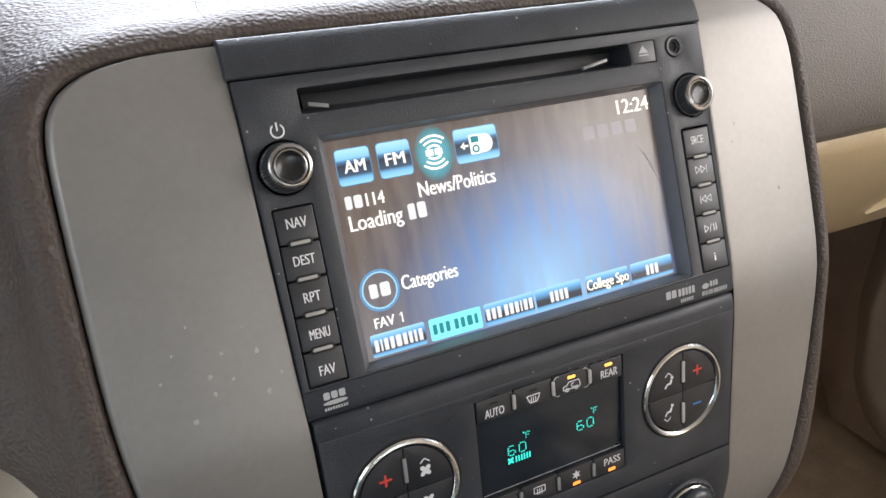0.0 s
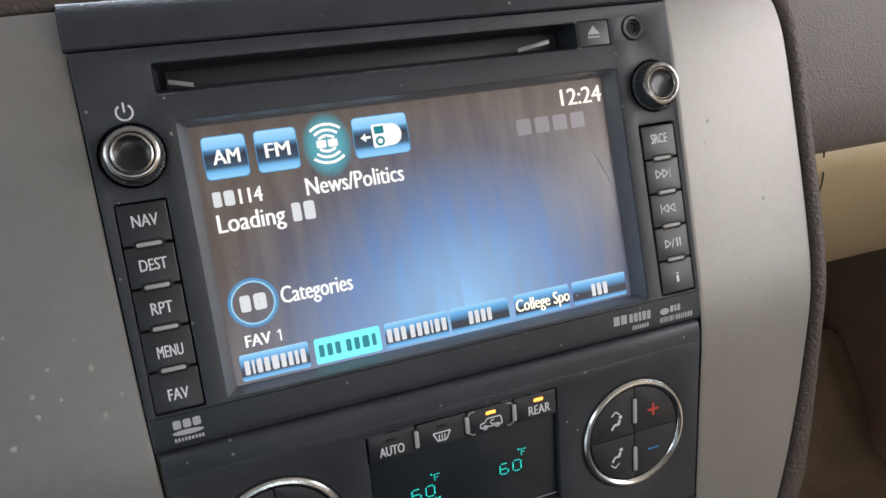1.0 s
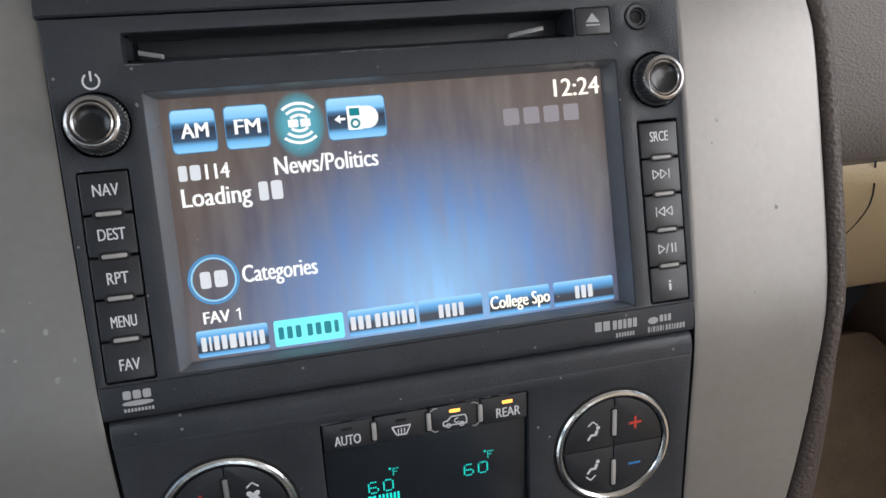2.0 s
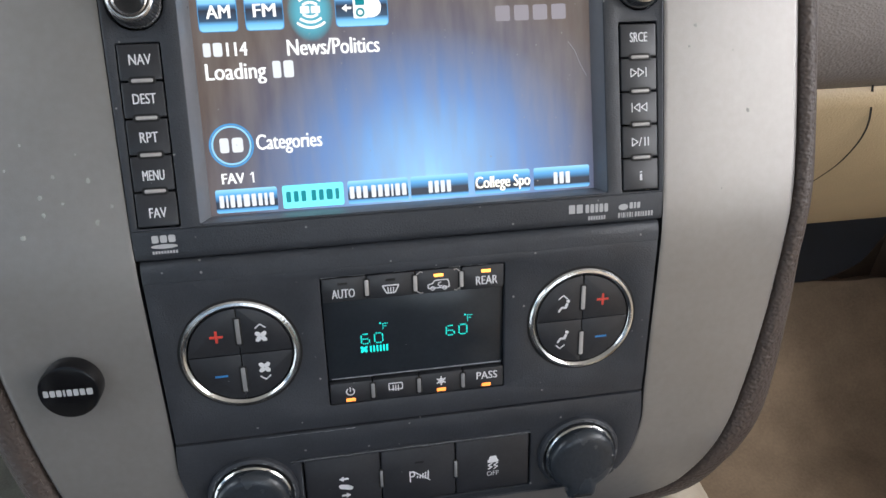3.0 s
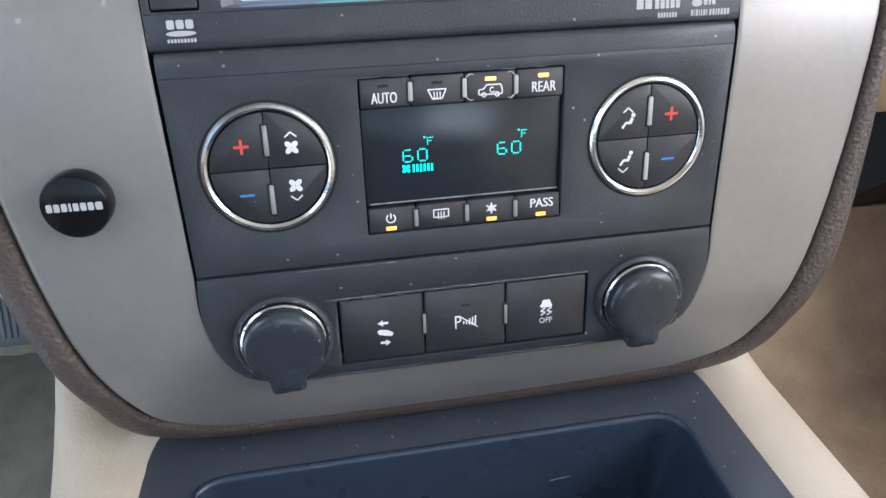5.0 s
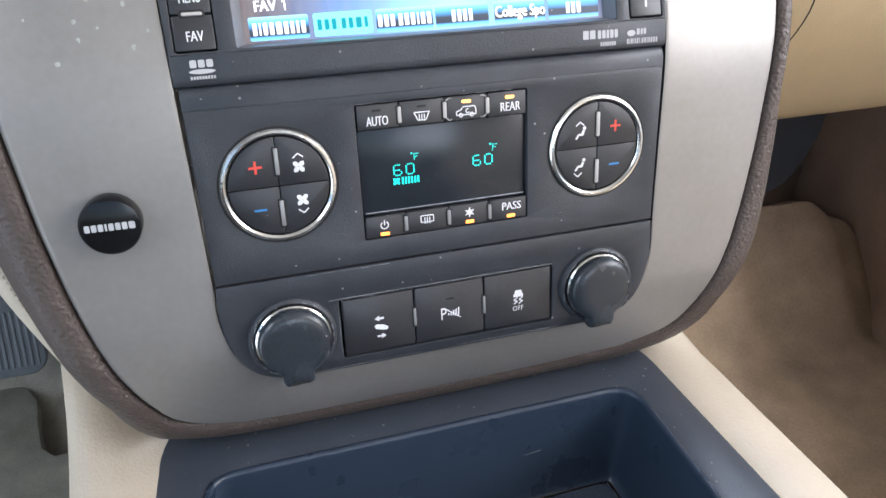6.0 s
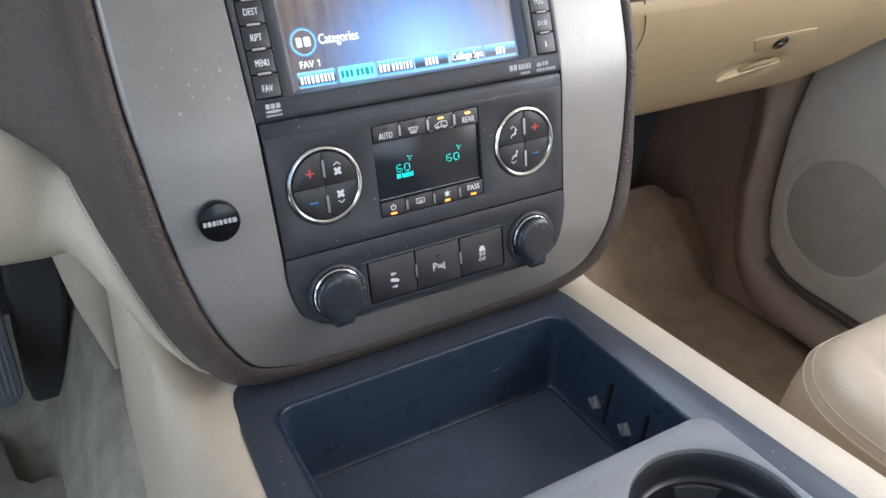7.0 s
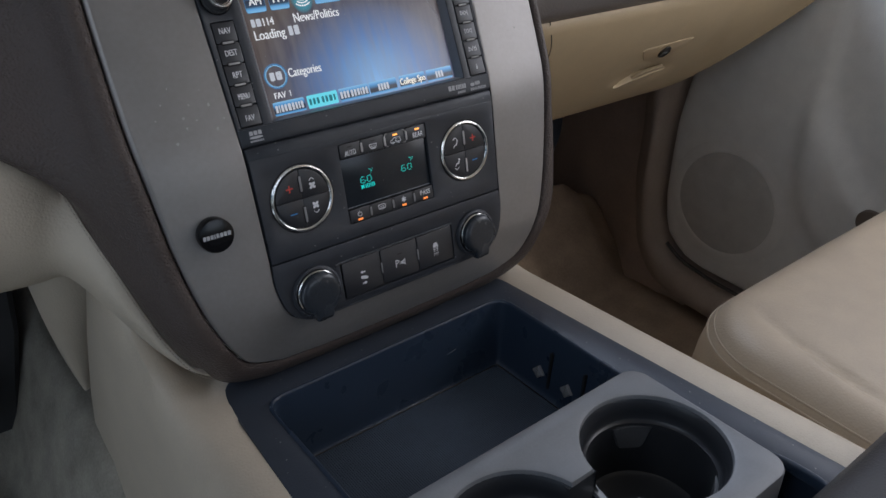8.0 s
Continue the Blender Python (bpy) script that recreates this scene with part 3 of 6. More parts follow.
def glove_frame(x, z):
    """A local pose on the glove box face."""
    ys = [(a, b) for a, b in gp[4:26]]
    for (y0, z0), (y1, z1) in zip(ys, ys[1:]):
        if z1 <= z <= z0:
            f = (z0 - z) / (z0 - z1)
            y = y0 + (y1 - y0) * f
            t = Vector((0, y0 - y1, z0 - z1)).normalized()
            n = Vector((1, 0, 0)).cross(t)
            if n.y > 0:
                n = -n
            return Matrix(((1, 0, n.x, x), (0, t.y, n.y, y), (0, t.z, n.z, z), (0, 0, 0, 1)))
    return Matrix.Translation((x, 0.15, z))


def place(bm, m):
    bmesh.ops.scale(bm, vec=(0.001,) * 3, verts=bm.verts)
    bm.transform(m)
    return bm


lock_m = glove_frame(0.488, 0.470)
part("latch_plate", place(prism([(-46, 9), (-30, -9), (-2, -20), (22, -17), (44, 12), (36, 13.5), (-40, 12)][::-1], -3, 0.6, 0.4), lock_m), TAN, glove, "tan moulded latch plate", unit=1, world=True, flip=True)
cyl = part("lock", place(lathe([(8.6, -1), (8.6, 2.6), (7.6, 3.2), (6.6, 2.6), (0.1, 2.6)], 0, -1, 32), lock_m), material("dark_steel", (0.10, 0.095, 0.09), 0.3, 0.9), glove, "dark metal key lock", unit=1, world=True)
part("keyhole", place(prism(rrect(-4.8, 4.8, -2.4, 0.6, 1.2), 2.6, 3.1, 0.1), lock_m), CHROME, cyl, unit=1, world=True)
pull_m = glove_frame(0.487, 0.430)
part("pull_lip", place(prism([(-42, -8), (-20, -9.5), (10, -4), (36, 6), (38, 10), (8, 6), (-18, 0)], -9, 2.2, 1.6), pull_m), TAN, glove, "tan finger pull lip", unit=1, world=True)
# the hollow's shade is painted as a raised piece in darker tan
part("pull_hollow", place(prism([(-16, 1), (8, 7), (36, 11), (30, 14), (6, 12), (-10, 7)], -3, 1.3, 0.2), pull_m), material("tan_shadowed_vinyl", (0.30, 0.225, 0.13), 0.6), glove, "finger hollow under the latch plate, shade put into its tan", unit=1, world=True, flip=True)

# ---- driver's knee panel ----
knee = thing("knee_panel", "cream vinyl lower dash panel curving down beside the bolster", "dashboard panel", Matrix.Translation((-0.25, 0.06, 0.5)))
upper = curve_through([(-0.62, 0.12, 0.590), (-0.40, 0.090, 0.600), (-0.32, 0.085, 0.596), (-0.262, 0.069, 0.570), (-0.2072, 0.060, 0.543), (-0.1996, 0.060, 0.5392), (-0.1929, 0.060, 0.5309), (-0.1873, 0.058, 0.5176),
                       (-0.1811, 0.040, 0.4936), (-0.174, 0.025, 0.4705), (-0.1657, 0.018, 0.4431), (-0.156, 0.013, 0.4152), (-0.1444, 0.008, 0.3931), (-0.1333, 0.004, 0.3841)], 90)
lower = curve_through([(-0.62, 0.10, 0.462), (-0.40, 0.090, 0.455), (-0.32, 0.086, 0.452), (-0.275, 0.085, 0.450), (-0.2297, 0.085, 0.4467), (-0.2122, 0.087, 0.4444), (-0.1968, 0.090, 0.4430), (-0.1890, 0.085, 0.4385),
                       (-0.1817, 0.070, 0.4310), (-0.1698, 0.056, 0.4131), (-0.158, 0.038, 0.3976), (-0.1485, 0.020, 0.3898), (-0.1404, 0.011, 0.3855), (-0.1332, 0.005, 0.3828)], 90)
rows = []
for k in range(0, 9):
    f = k / 8
    rows.append([u.lerp(l, f) + Vector((-0.006, -0.022, 0)) * 4 * f * (1 - f) * min(1, (u - l).length / 0.09) for u, l in zip(upper, lower)])
rows.insert(0, [u + Vector((0.004, 0.02, 0.004)) for u in upper])
rows.append([l + Vector((0.003, 0.006, -0.003)) for l in lower])
rows.append([l + Vector((0.006, 0.016, -0.012)) for l in lower])
rows.append([l + Vector((0.01, 0.10, 0.01)) for l in lower])
part("cover", loft(rows[:10]), CREAM, knee, unit=1, world=True, smooth=60)
part("underside", loft(rows[9:]), CREAM, knee, "cream panel underside", unit=1, world=True, smooth=60, flip=True)

# stitched welt where the panel meets the bolster
welt = bmesh.new()
seam_line = [p + Vector((-0.0012, -0.0022, -0.0008)) for p in curve_through([tuple(p) for p in upper[30:]], 150)]
for p, q in zip(seam_line, seam_line[1:]):
    q = p.lerp(q, 0.7)
    out_dir = Vector((-0.35, -0.85, 0.3)).normalized()
    s_dir = (q - p).cross(out_dir).normalized() * 0.00035
    vs = [welt.verts.new(c) for c in (p + s_dir, p - s_dir, q - s_dir, q + s_dir, (p + q) / 2 + out_dir * 0.0007)]
    for j in range(4):
        welt.faces.new((vs[j], vs[(j + 1) % 4], vs[4]))
part("stitching", welt, material("tan_thread", (0.44, 0.37, 0.29), 0.7), bolster, "tan stitched welt", unit=1, world=True)

# ---- centre console ----
console = thing("center_console", "cream vinyl floor console with a black open tray surround", "center console", Matrix.Translation((0, -0.15, 0)))
CX = -0.005


def rim_z(y):
    return 0.366 + 0.055 * max(0, -y)


ys = [0.50, 0.12, 0.10, 0.08, 0.06, 0.045, 0.03, 0.015, 0.0, -0.015, -0.03, -0.05, -0.08, -0.14, -0.20, -0.26, -0.32, -0.40, -0.50, -0.62]


def shell(sign):
    rows = []
    for y in ys:
        z = rim_z(y)
        flare = max(0, y) * 0.02
        pts = [(0.127, z - 0.012), (0.1275, z + 0.0005), (0.133, z + 0.0025), (0.142, z + 0.0025), (0.150, z + 0.0005), (0.157, z - 0.004), (0.1625, z - 0.011), (0.1665, z - 0.022), (0.169, z - 0.045), (0.171, z - 0.12), (0.175, z - 0.20), (0.185 + flare, 0.06), (0.192 + flare, 0.0)]
        if y > -0.06 and (sign < 0 or y > 0.3):
            lift = min(1.0, (y + 0.06) / 0.18)
            lift = 0.075 * lift * lift * (3 - 2 * lift)
            pts = [(a + 0.06 * max(0, y - 0.02), b + lift * ((0, 0, 0.15, 0.38, 0.65, 0.85, 1)[i] if i < 7 and y < 0.05 else 1 if i < 7 else max(0.0, 1 - (i - 6) * 0.4))) for i, (a, b) in enumerate(pts)]
        if sign < 0 and -0.022 < y < 0.3:
            pts[:2] = [(0.085, z - 0.0015), (0.112, z - 0.0012)]
        if sign > 0:
            pts = [(0.1225 + 0.06 * max(0, -y) + (a - 0.127) * (1.2 - 0.25 * max(0, -y)), b) for a, b in pts]
        if y > 0.3:
            # the front edge leans forward towards the floor
            edge_pts = [(a - 0.052, b, min(0.23, max(0.125, 0.13 + (0.41 - b) * 0.5))) for a, b in pts]
            rows.append([(CX + sign * (a - 0.02), yy + 0.004, b) for a, b, yy in edge_pts])
            rows.append([(CX + sign * (a + 0.026), yy, b) for a, b, yy in edge_pts])
            continue
        rows.append([(CX + sign * a, y, b) for a, b in pts])
    return loft(rows)


part("side_panel", shell(-1), CREAM, console, unit=1, world=True, smooth=50)
part("side_panel", shell(1), CREAM, console, unit=1, world=True, smooth=50)
near = curve_through([(-0.158, 0.140, 0.46), (-0.160, 0.165, 0.38), (-0.160, 0.200, 0.31), (-0.160, 0.240, 0.235)], 14)
away = curve_through([(-0.214, 0.175, 0.47), (-0.206, 0.190, 0.39), (-0.200, 0.202, 0.333), (-0.190, 0.225, 0.270), (-0.1825, 0.2265, 0.236)], 14)
rows = [near] + [[p.lerp(q, f) + Vector((-0.006, -0.008, 0)) * 4 * f * (1 - f) for p, q in zip(near, away)] for f in (0.15, 0.3, 0.5, 0.7, 0.85)] + [away, [q + Vector((0.006, 0.006, 0)) for q in away], [q + Vector((0.03, 0.02, 0)) for q in away]]
part("tunnel_trim", loft(rows), CREAM, console, "grey-beige tunnel trim wedge", unit=1, world=True, smooth=70)

# black surround with the tray opening
OX0, OX1, OY0, OY1 = -111, 98, -300, -25
sm = Matrix.Translation((0, 0, 0.3665)) @ Matrix.Rotation(-math.atan(0.055), 4, "X")


def rounded(corners, r, n=6):
    """A polygon with its corners rounded off."""
    out = []
    for i, c in enumerate(corners):
        c, a, b = Vector(c), Vector(corners[i - 1]), Vector(corners[(i + 1) % len(corners)])
        p, q = c + (a - c).normalized() * min(r, (a - c).length * 0.45), c + (b - c).normalized() * min(r, (b - c).length * 0.45)
        out += [tuple((1 - f) ** 2 * p + 2 * f * (1 - f) * c + f * f * q) for f in [k / n for k in range(n + 1)]]
    return out


OPENING = rounded([(OX0, OY0), (OX1 + 16, OY0), (OX1 + 16, -270), (OX1 + 9, -246), (OX1 + 9, -168), (OX1, -158), (OX1, OY1), (OX0, OY1)], 14)
WALLS = rounded([(OX0, OY0 - 20), (OX1 + 24, OY0 - 20), (OX1 + 24, -175), (OX1, -158), (OX1, OY1), (OX0, OY1)], 12)
surround = plate(rounded([(-153, -420), (-130.5, 16), (118.5, 16), (145, -420)][::-1], 27, 8)[::-1], [OPENING], 2.4, 16, 2.2, hole_depth=8)
surround_ob = part("tray_surround", place(surround, sm), SURROUND, console, "navy-black plastic tray surround", unit=1, world=True)
# tray walls, drawn in towards the floor
rows = []
for d, z in ((0.6, 1.4), (1.5, -10), (3.5, -30), (5.5, -50), (6.4, -54), (8, -55.6)):
    rows.append([(x, y, z) for x, y in inset(WALLS, d)])
wall = loft(rows, closed=True)
lip = loft([[(x, y, z) for x, y in inset(OPENING, d)] for d, z in ((-2.6, 2.2), (-2.0, 3.0), (-1.2, 3.4), (-0.2, 3.3), (0.5, 2.6), (0.9, 1.2), (1.0, -4))], closed=True)
part("tray_lip", place(lip, sm), TRAY, console, "rounded navy-black tray lip", unit=1, world=True, smooth=60)
part("tray", place(wall, sm), TRAY, console, "deep navy-black storage tray", unit=1, world=True, smooth=60, flip=True)
tray_floor = prism(rrect(OX0 + 9, OX1 - 9, -158, OY1 - 9, 8), -59, -55.3, 0.6)
liner = part("tray_liner", place(tray_floor, sm), LINER, console, "black ribbed rubber liner", unit=1, world=True)
ribs = bmesh.new()
for i in range(112):
    x = OX0 + 10.5 + i * 1.69
    prism(rrect(x, x + 0.8, -157, OY1 - 9.5, 0.2, 1), -55.6, -54.9, 0.2, ribs, False)
for i in range(72):
    y = -156 + i * 1.69
    prism(rrect(OX0 + 10, OX1 - 10, y, y + 0.5, 0.15, 1), -55.6, -55.05, 0.15, ribs, False)
tagged(part("ribs", place(ribs, sm), LINER, liner, unit=1, world=True), kind="stuff")
for y in (-78, -108):
    part("clip", place(prism(rrect(-4.4, 4.4, -4.4, 4.4, 0.6), 0, 3.4, 1.4), sm @ Matrix.Translation((0.0945, y / 1000, -0.038)) @ Matrix.Rotation(radians(-87), 4, "Y") @ Matrix.Rotation(radians(45), 4, "Z")), GREYBAR, console, "small grey wedge clip", unit=1, world=True)
for y in (-89, -123):
    part("divider_slot", place(prism(rrect(-1.4, 1.4, -18, 16, 1.2), 0, 3.0, 0.8), sm @ Matrix.Translation((0.0955, y / 1000, -0.032)) @ Matrix.Rotation(radians(-87), 4, "Y") @ Matrix.Rotation(radians(90), 4, "Z")), GAP, console, unit=1, world=True)

# ---- cup holder ----
cups = thing("cup_holder", "dark grey plastic double cup holder set in the console tray", "cup holder", sm @ Matrix.Translation((0, -0.215, 0.004)))
RIGHT, LEFT = (57.5, 2.5, 45.8), (-51.5, 1.0, 46.5)


def rim_angle(w, y):
    """The angle at which a well's rim reaches the height y."""
    return math.degrees(math.asin((y - w[1]) / w[2]))


# the two wells open into each other through a short channel
mouth = disc(*RIGHT, 44, rim_angle(RIGHT, -18) * -1 - 180, 180 - rim_angle(RIGHT, 11.5)) + disc(*LEFT, 44, rim_angle(LEFT, 11.5), 360 + rim_angle(LEFT, -18))
part("holder_top", plate(rrect(-112, 108, -60, 62, 14, 8), [mouth], 3.5, 34, 2.2, hole_depth=4), CUP, cups, smooth=40)
TAB = material("grey_grip_rubber", (0.085, 0.088, 0.093), 0.4, vary=0.15)
PALE_TAB = material("clear_grip_rubber", (0.32, 0.33, 0.34), 0.35, vary=0.1)
for cx, cy, r in (RIGHT, LEFT):
    span = (rim_angle(RIGHT, -18) * -1 - 180, 180 - rim_angle(RIGHT, 11.5)) if cx > 0 else (rim_angle(LEFT, 11.5), 360 + rim_angle(LEFT, -18))
    rows = []
    for dr, z in ((0, 0.2), (-1.6, -2.5), (-2.4, -9), (-2.8, -14), (-3.8, -15.5), (-5.2, -16.5), (-5.6, -20)):
        rows.append([(x, y, z) for x, y in disc(cx, cy, r + dr, 60, *span)])
    well = part("well", loft(rows), WELL, cups, "black cup well", smooth=40, flip=True)
    part("well_base", lathe([(r - 5.6, -20), (r - 7.2, -58), (r - 11, -60), (r - 30, -60), (0.1, -60)], cx, cy, 56), WELL, well, "dark cup well base", flip=True)
    for a in (57, 166, 296):
        m = Matrix.Translation((cx, cy, 0)) @ Matrix.Rotation(radians(a), 4, "Z")
        rows = []
        for grow, dr in ((1.0, 1.2), (1.0, -1.8), (0.88, -2.8)):
            rows.append([m @ Vector((r - 5.3 + rad + dr, w * grow, zz)) for w, zz, rad in ((-14.5, -19, -0.4), (0, -18.4, 0.9), (14.5, -19, -0.4), (13.4, -22, -0.4), (9.4, -33, -0.9), (7.4, -35, -1.0), (-7.4, -35, -1.0), (-9.4, -33, -0.9), (-13.4, -22, -0.4))])
        part("grip_tab", loft(rows, closed=True, cap=True), PALE_TAB if a == 166 else TAB, well, "clear rubber grip tab" if a == 166 else "grey rubber grip tab")
part("channel_floor", prism(rrect(-15, 21, -27, 21, 1), -40, -24, 0.6), WELL, cups, "dark channel between the wells")
for y0, y1 in ((-26, -18.1), (11.7, 20)):
    part("channel_wall", prism(rrect(-8.5, 15, y0, y1, 0.6, 2), -40, -0.6, 0.3), WELL, cups)

# lint and scratches on the surround
rnd = random.Random(23)
lint = bmesh.new()
for k in range(110):
    prism(disc(rnd.uniform(-126, 118), rnd.uniform(-21, 9), rnd.uniform(0.08, 0.3) ** 1.2, 6), 2.42, 2.5, 0, lint)
for k in range(18):
    x, y = rnd.uniform(-128, 120), rnd.uniform(-22, 10)
    ang, length = rnd.uniform(0, math.pi), rnd.uniform(1.0, 5.0)
    bend_by = rnd.uniform(-0.8, 0.8)
    px, py = x, y
    for j in range(4):
        qx, qy = px + length / 4 * math.cos(ang), py + length / 4 * math.sin(ang)
        if -130 < qx < 121 and -23 < qy < 12:
            bar(lint, px, py, qx, qy, rnd.uniform(0.1, 0.24), 2.42, 2.52)
        px, py, ang = qx, qy, ang + bend_by
tagged(part("lint", place(lint, sm), material("pale_lint", (0.20, 0.21, 0.225), 0.9), surround_ob, "fine pale lint and scratches", unit=1, world=True), kind="stuff")
mark = bmesh.new()
bar(mark, 40, 0, 49, 0.9, 0.35, 0, 0.2)
part("scratch", place(mark, sm @ Matrix.Translation((0, OY1 / 1000 - 0.0032, -0.026)) @ Matrix.Rotation(radians(90 - 4), 4, "X")), material("pale_lint_mark", (0.16, 0.17, 0.18), 0.8), console, "short pale scratch on the tray wall", unit=1, world=True)

# ---- console lid behind the cups ----
lid = thing("armrest_lid", "dark grey vinyl armrest lid at the back of the console", "armrest", Matrix.Translation((0, -0.40, 0.40)))
rows = []
for d, z in ((0.002, 0.372), (0, 0.385), (0.0, 0.402), (0.006, 0.414), (0.018, 0.422), (0.05, 0.425), (0.10, 0.426)):
    rows.append([(x / 1000, y / 1000, z) for x, y in shrunk(-165, 190, -660, -297, 18, d * 1000)])
bm = loft(rows, closed=True)
bm.verts.ensure_lookup_table()
bm.faces.new(bm.verts[-len(rows[0]):])
part("padded_lid", bm, material("dark_grey_vinyl", (0.024, 0.022, 0.022), 0.5, vary=0.15, bump=0.4, bump_scale=700, cells=True), lid, unit=1, world=True, smooth=60)

# ---- radio ----
radio = thing("car_radio", "black plastic navigation radio with a lit touchscreen, knobs and side keys", "car radio", RAD)
trap = [(-98.2, 117.7), (-96.4, 12.6), (96.2, 12.6), (98.0, 117.7)]
SLOT, EJECT = rrect(-77.3, 60.2, 104.4, 113.0, 0.8, 2), rrect(60.9, 73.1, 104.6, 113.3, 0.6, 2)
COL_L, COL_R = rrect(-94.0, -79.8, 13.6, 75.0, 0.6, 2), rrect(79.8, 94.4, 13.6, 75.4, 0.6, 2)
SCR = rrect(-73.4, 74.0, 13.8, 96.1, 0.8, 2)
part("faceplate", plate(trap, [SLOT, EJECT, COL_L, COL_R, SCR, disc(-86.5, 88, 9.2, 32), disc(88.0, 88.6, 9.2, 32), disc(82.8, 109.5, 4.3, 28)], 0, 12, 0.5, hole_depth=3), BLACK, radio)
part("backing", prism(rrect(-94, 94, 3, 116, 2), -16, -11.5, 0), GAP, radio, "dark interior behind the faceplate")
ROLL = ((12.7, -0.5), (12.6, 0.0), (9.0, -0.35), (5.0, -0.9), (3.0, -1.4), (2.3, -2.2), (2.0, -4.0), (2.0, -12))
roll_rows = []
for x in (-96.5, -96.4, -95.8, -60, 0, 60, 95.6, 96.2, 96.3):
    deep = 10 if abs(x) > 96.25 and x not in (-96.4,) else 0.5 if abs(x) > 96 else 0
    roll_rows.append([(x * (1 - 0.0001 * (12.6 - v)), v, n - deep) for v, n in ROLL])
part("lower_edge", loft(roll_rows), BLACK, radio, "rolled lower edge of the faceplate", smooth=60, flip=True)


def rolled(bm):
    """Lays a print on the rolled lower edge."""
    for v in bm.verts:
        for (a, na), (b, nb) in zip(ROLL[1:], ROLL[2:]):
            if b < v.co.y <= a:
                v.co.z += na + (nb - na) * (a - v.co.y) / (a - b) + 0.06
                break
    return bm


# disc slot
rows = []
for d, z in ((0, -2.5), (0.4, -6), (1.6, -11)):
    rows.append([(x, y + (1.2 if z < -5 else 0), z) for x, y in inset(SLOT, d)])
slot = part("disc_slot", loft(rows, closed=True), BLACK, radio, "long dark disc slot", flip=True)
part("shutter", prism(rrect(-74, 58, 106.6, 112, 0.5), -11.2, -9.8, 0.3), RUBBER, slot)
for x0, x1, s in ((-73.5, -66.5, -1.6), (39, 51, 2.0)):
    part("slot_guide", prism([(x0, 105.6 - min(0, s)), (x1, 105.6 + max(0, -0) + (0 if s < 0 else s) - 0.0), (x1, 107.0 + (0 if s < 0 else s)), (x0, 107.0 - min(0, s))], -4.5, -3.0, 0.2), GREYBAR, slot, "pale grey slot guide")
# screen with sloped frame
rows = []
for x0, x1, y0, y1, z in ((-73.5, 74.1, 13.7, 96.2, -0.3), (-73.2, 73.8, 14.0, 95.9, -0.9), (-70.1, 71.1, 15.6, 94.5, -6.0), (-70.1, 71.1, 15.6, 94.5, -7.5)):
    rows.append([(x0, y0, z), (x1, y0, z), (x1, y1, z), (x0, y1, z)])
part("screen_frame", loft(rows, closed=True), material("satin_black_frame", (0.13, 0.135, 0.15), 0.30, vary=0.12), radio, "satin black sloped screen frame", flip=True)
screen = part("screen", prism(rrect(-70.9, 71.0, 15.3, 94.8, 0.3, 1), -8.5, -6.0, 0), SCREEN, radio, "lit touchscreen with a blue glow")
Z = -5.97


def soft_key(x0, x1, y0, y1):
    """A lit soft key with a pale upper and lower band."""
    k = part("soft_key", prism(rrect(x0, x1, y0, y1, 1.3), Z, Z + 0.03, 0), KEYLIT, screen)
    glow_edge = prism(rrect(x0 - 0.25, x1 + 0.25, y0 - 0.25, y1 + 0.25, 1.4), Z - 0.005, Z + 0.01, 0)
    part("key_edge", glow_edge, LITB, screen)
    return k


soft_key(-67.4, -54.9, 78.4, 90.9)
soft_key(-51.9, -39.4, 78.4, 90.9)
soft_key(-21.2, -3.3, 78.5, 91.0)
T = Z + 0.08
part("key_word", lettering("AM", -65.0, -57.2, 82.6, 87.0, T, 0.35), LIT, screen)
part("key_word", lettering("FM", -49.4, -42.0, 82.6, 87.0, T, 0.35), LIT, screen)
# satellite mark: arcs above and below a bar
halo = prism(rrect(-38.2, -21.8, 73.4, 96.0 - 1.4, 3), Z, Z + 0.02, 0)
part("mark_halo", halo, HALO, screen)
bm = bmesh.new()
for r in (3.9, 5.7, 7.5):
    arc(bm, -30, 83.0, r, 50, 130, 0.9, T - 0.02, T)
    arc(bm, -30, 86.0, r, 230, 310, 0.9, T - 0.02, T)
for x in (-33.4, -29.7):
    prism(rrect(x, x + 3.1, 83.3, 85.7, 0.4), T - 0.02, T, 0, bm)
part("satellite_mark", bm, LIT, screen)
# player icon
bm = bmesh.new()
prism(rrect(-14.6, -5.4, 81.2, 88.2, 3.4), T - 0.02, T, 0, bm)
part("player_icon", bm, LIT, screen)
bm = prism(rrect(-15.2, -10.4, 81.0, 88.4, 0.5), T, T + 0.02, 0)
part("player_icon", bm, LIT, screen)
bm = prism(rrect(-14.4, -11.2, 85.4, 87.7, 0.2), T + 0.03, T + 0.05, 0)
arc(bm, -12.8, 83.0, 1.2, 0, 360, 0.7, T + 0.03, T + 0.05)
arc(bm, -12.8, 84.6, 3.4, 0, 0.1, 0.1, T, T + 0.01)
part("player_icon", bm, LITD, screen)
bm = bar(bmesh.new(), -17.6, 84.6, -15.8, 84.6, 0.8, T, T + 0.02)
prism([(-19.2, 84.6), (-17.4, 83.2), (-17.4, 86.0)], T, T + 0.02, 0, bm)
part("player_icon", bm, LIT, screen)
for k in range(4):
    x = 35.6 + 7.0 * k
    part("status_icon", prism(rrect(x, x + 5.4, 78.2, 83.6, 0.7), Z, Z + 0.03, 0), LITG, screen, "dim grey status square")
part("channel_mark", blocks((1, 1.2), -67.2, -60.6, 70.0, 74.6, T, T + 0.02), LITM, screen)
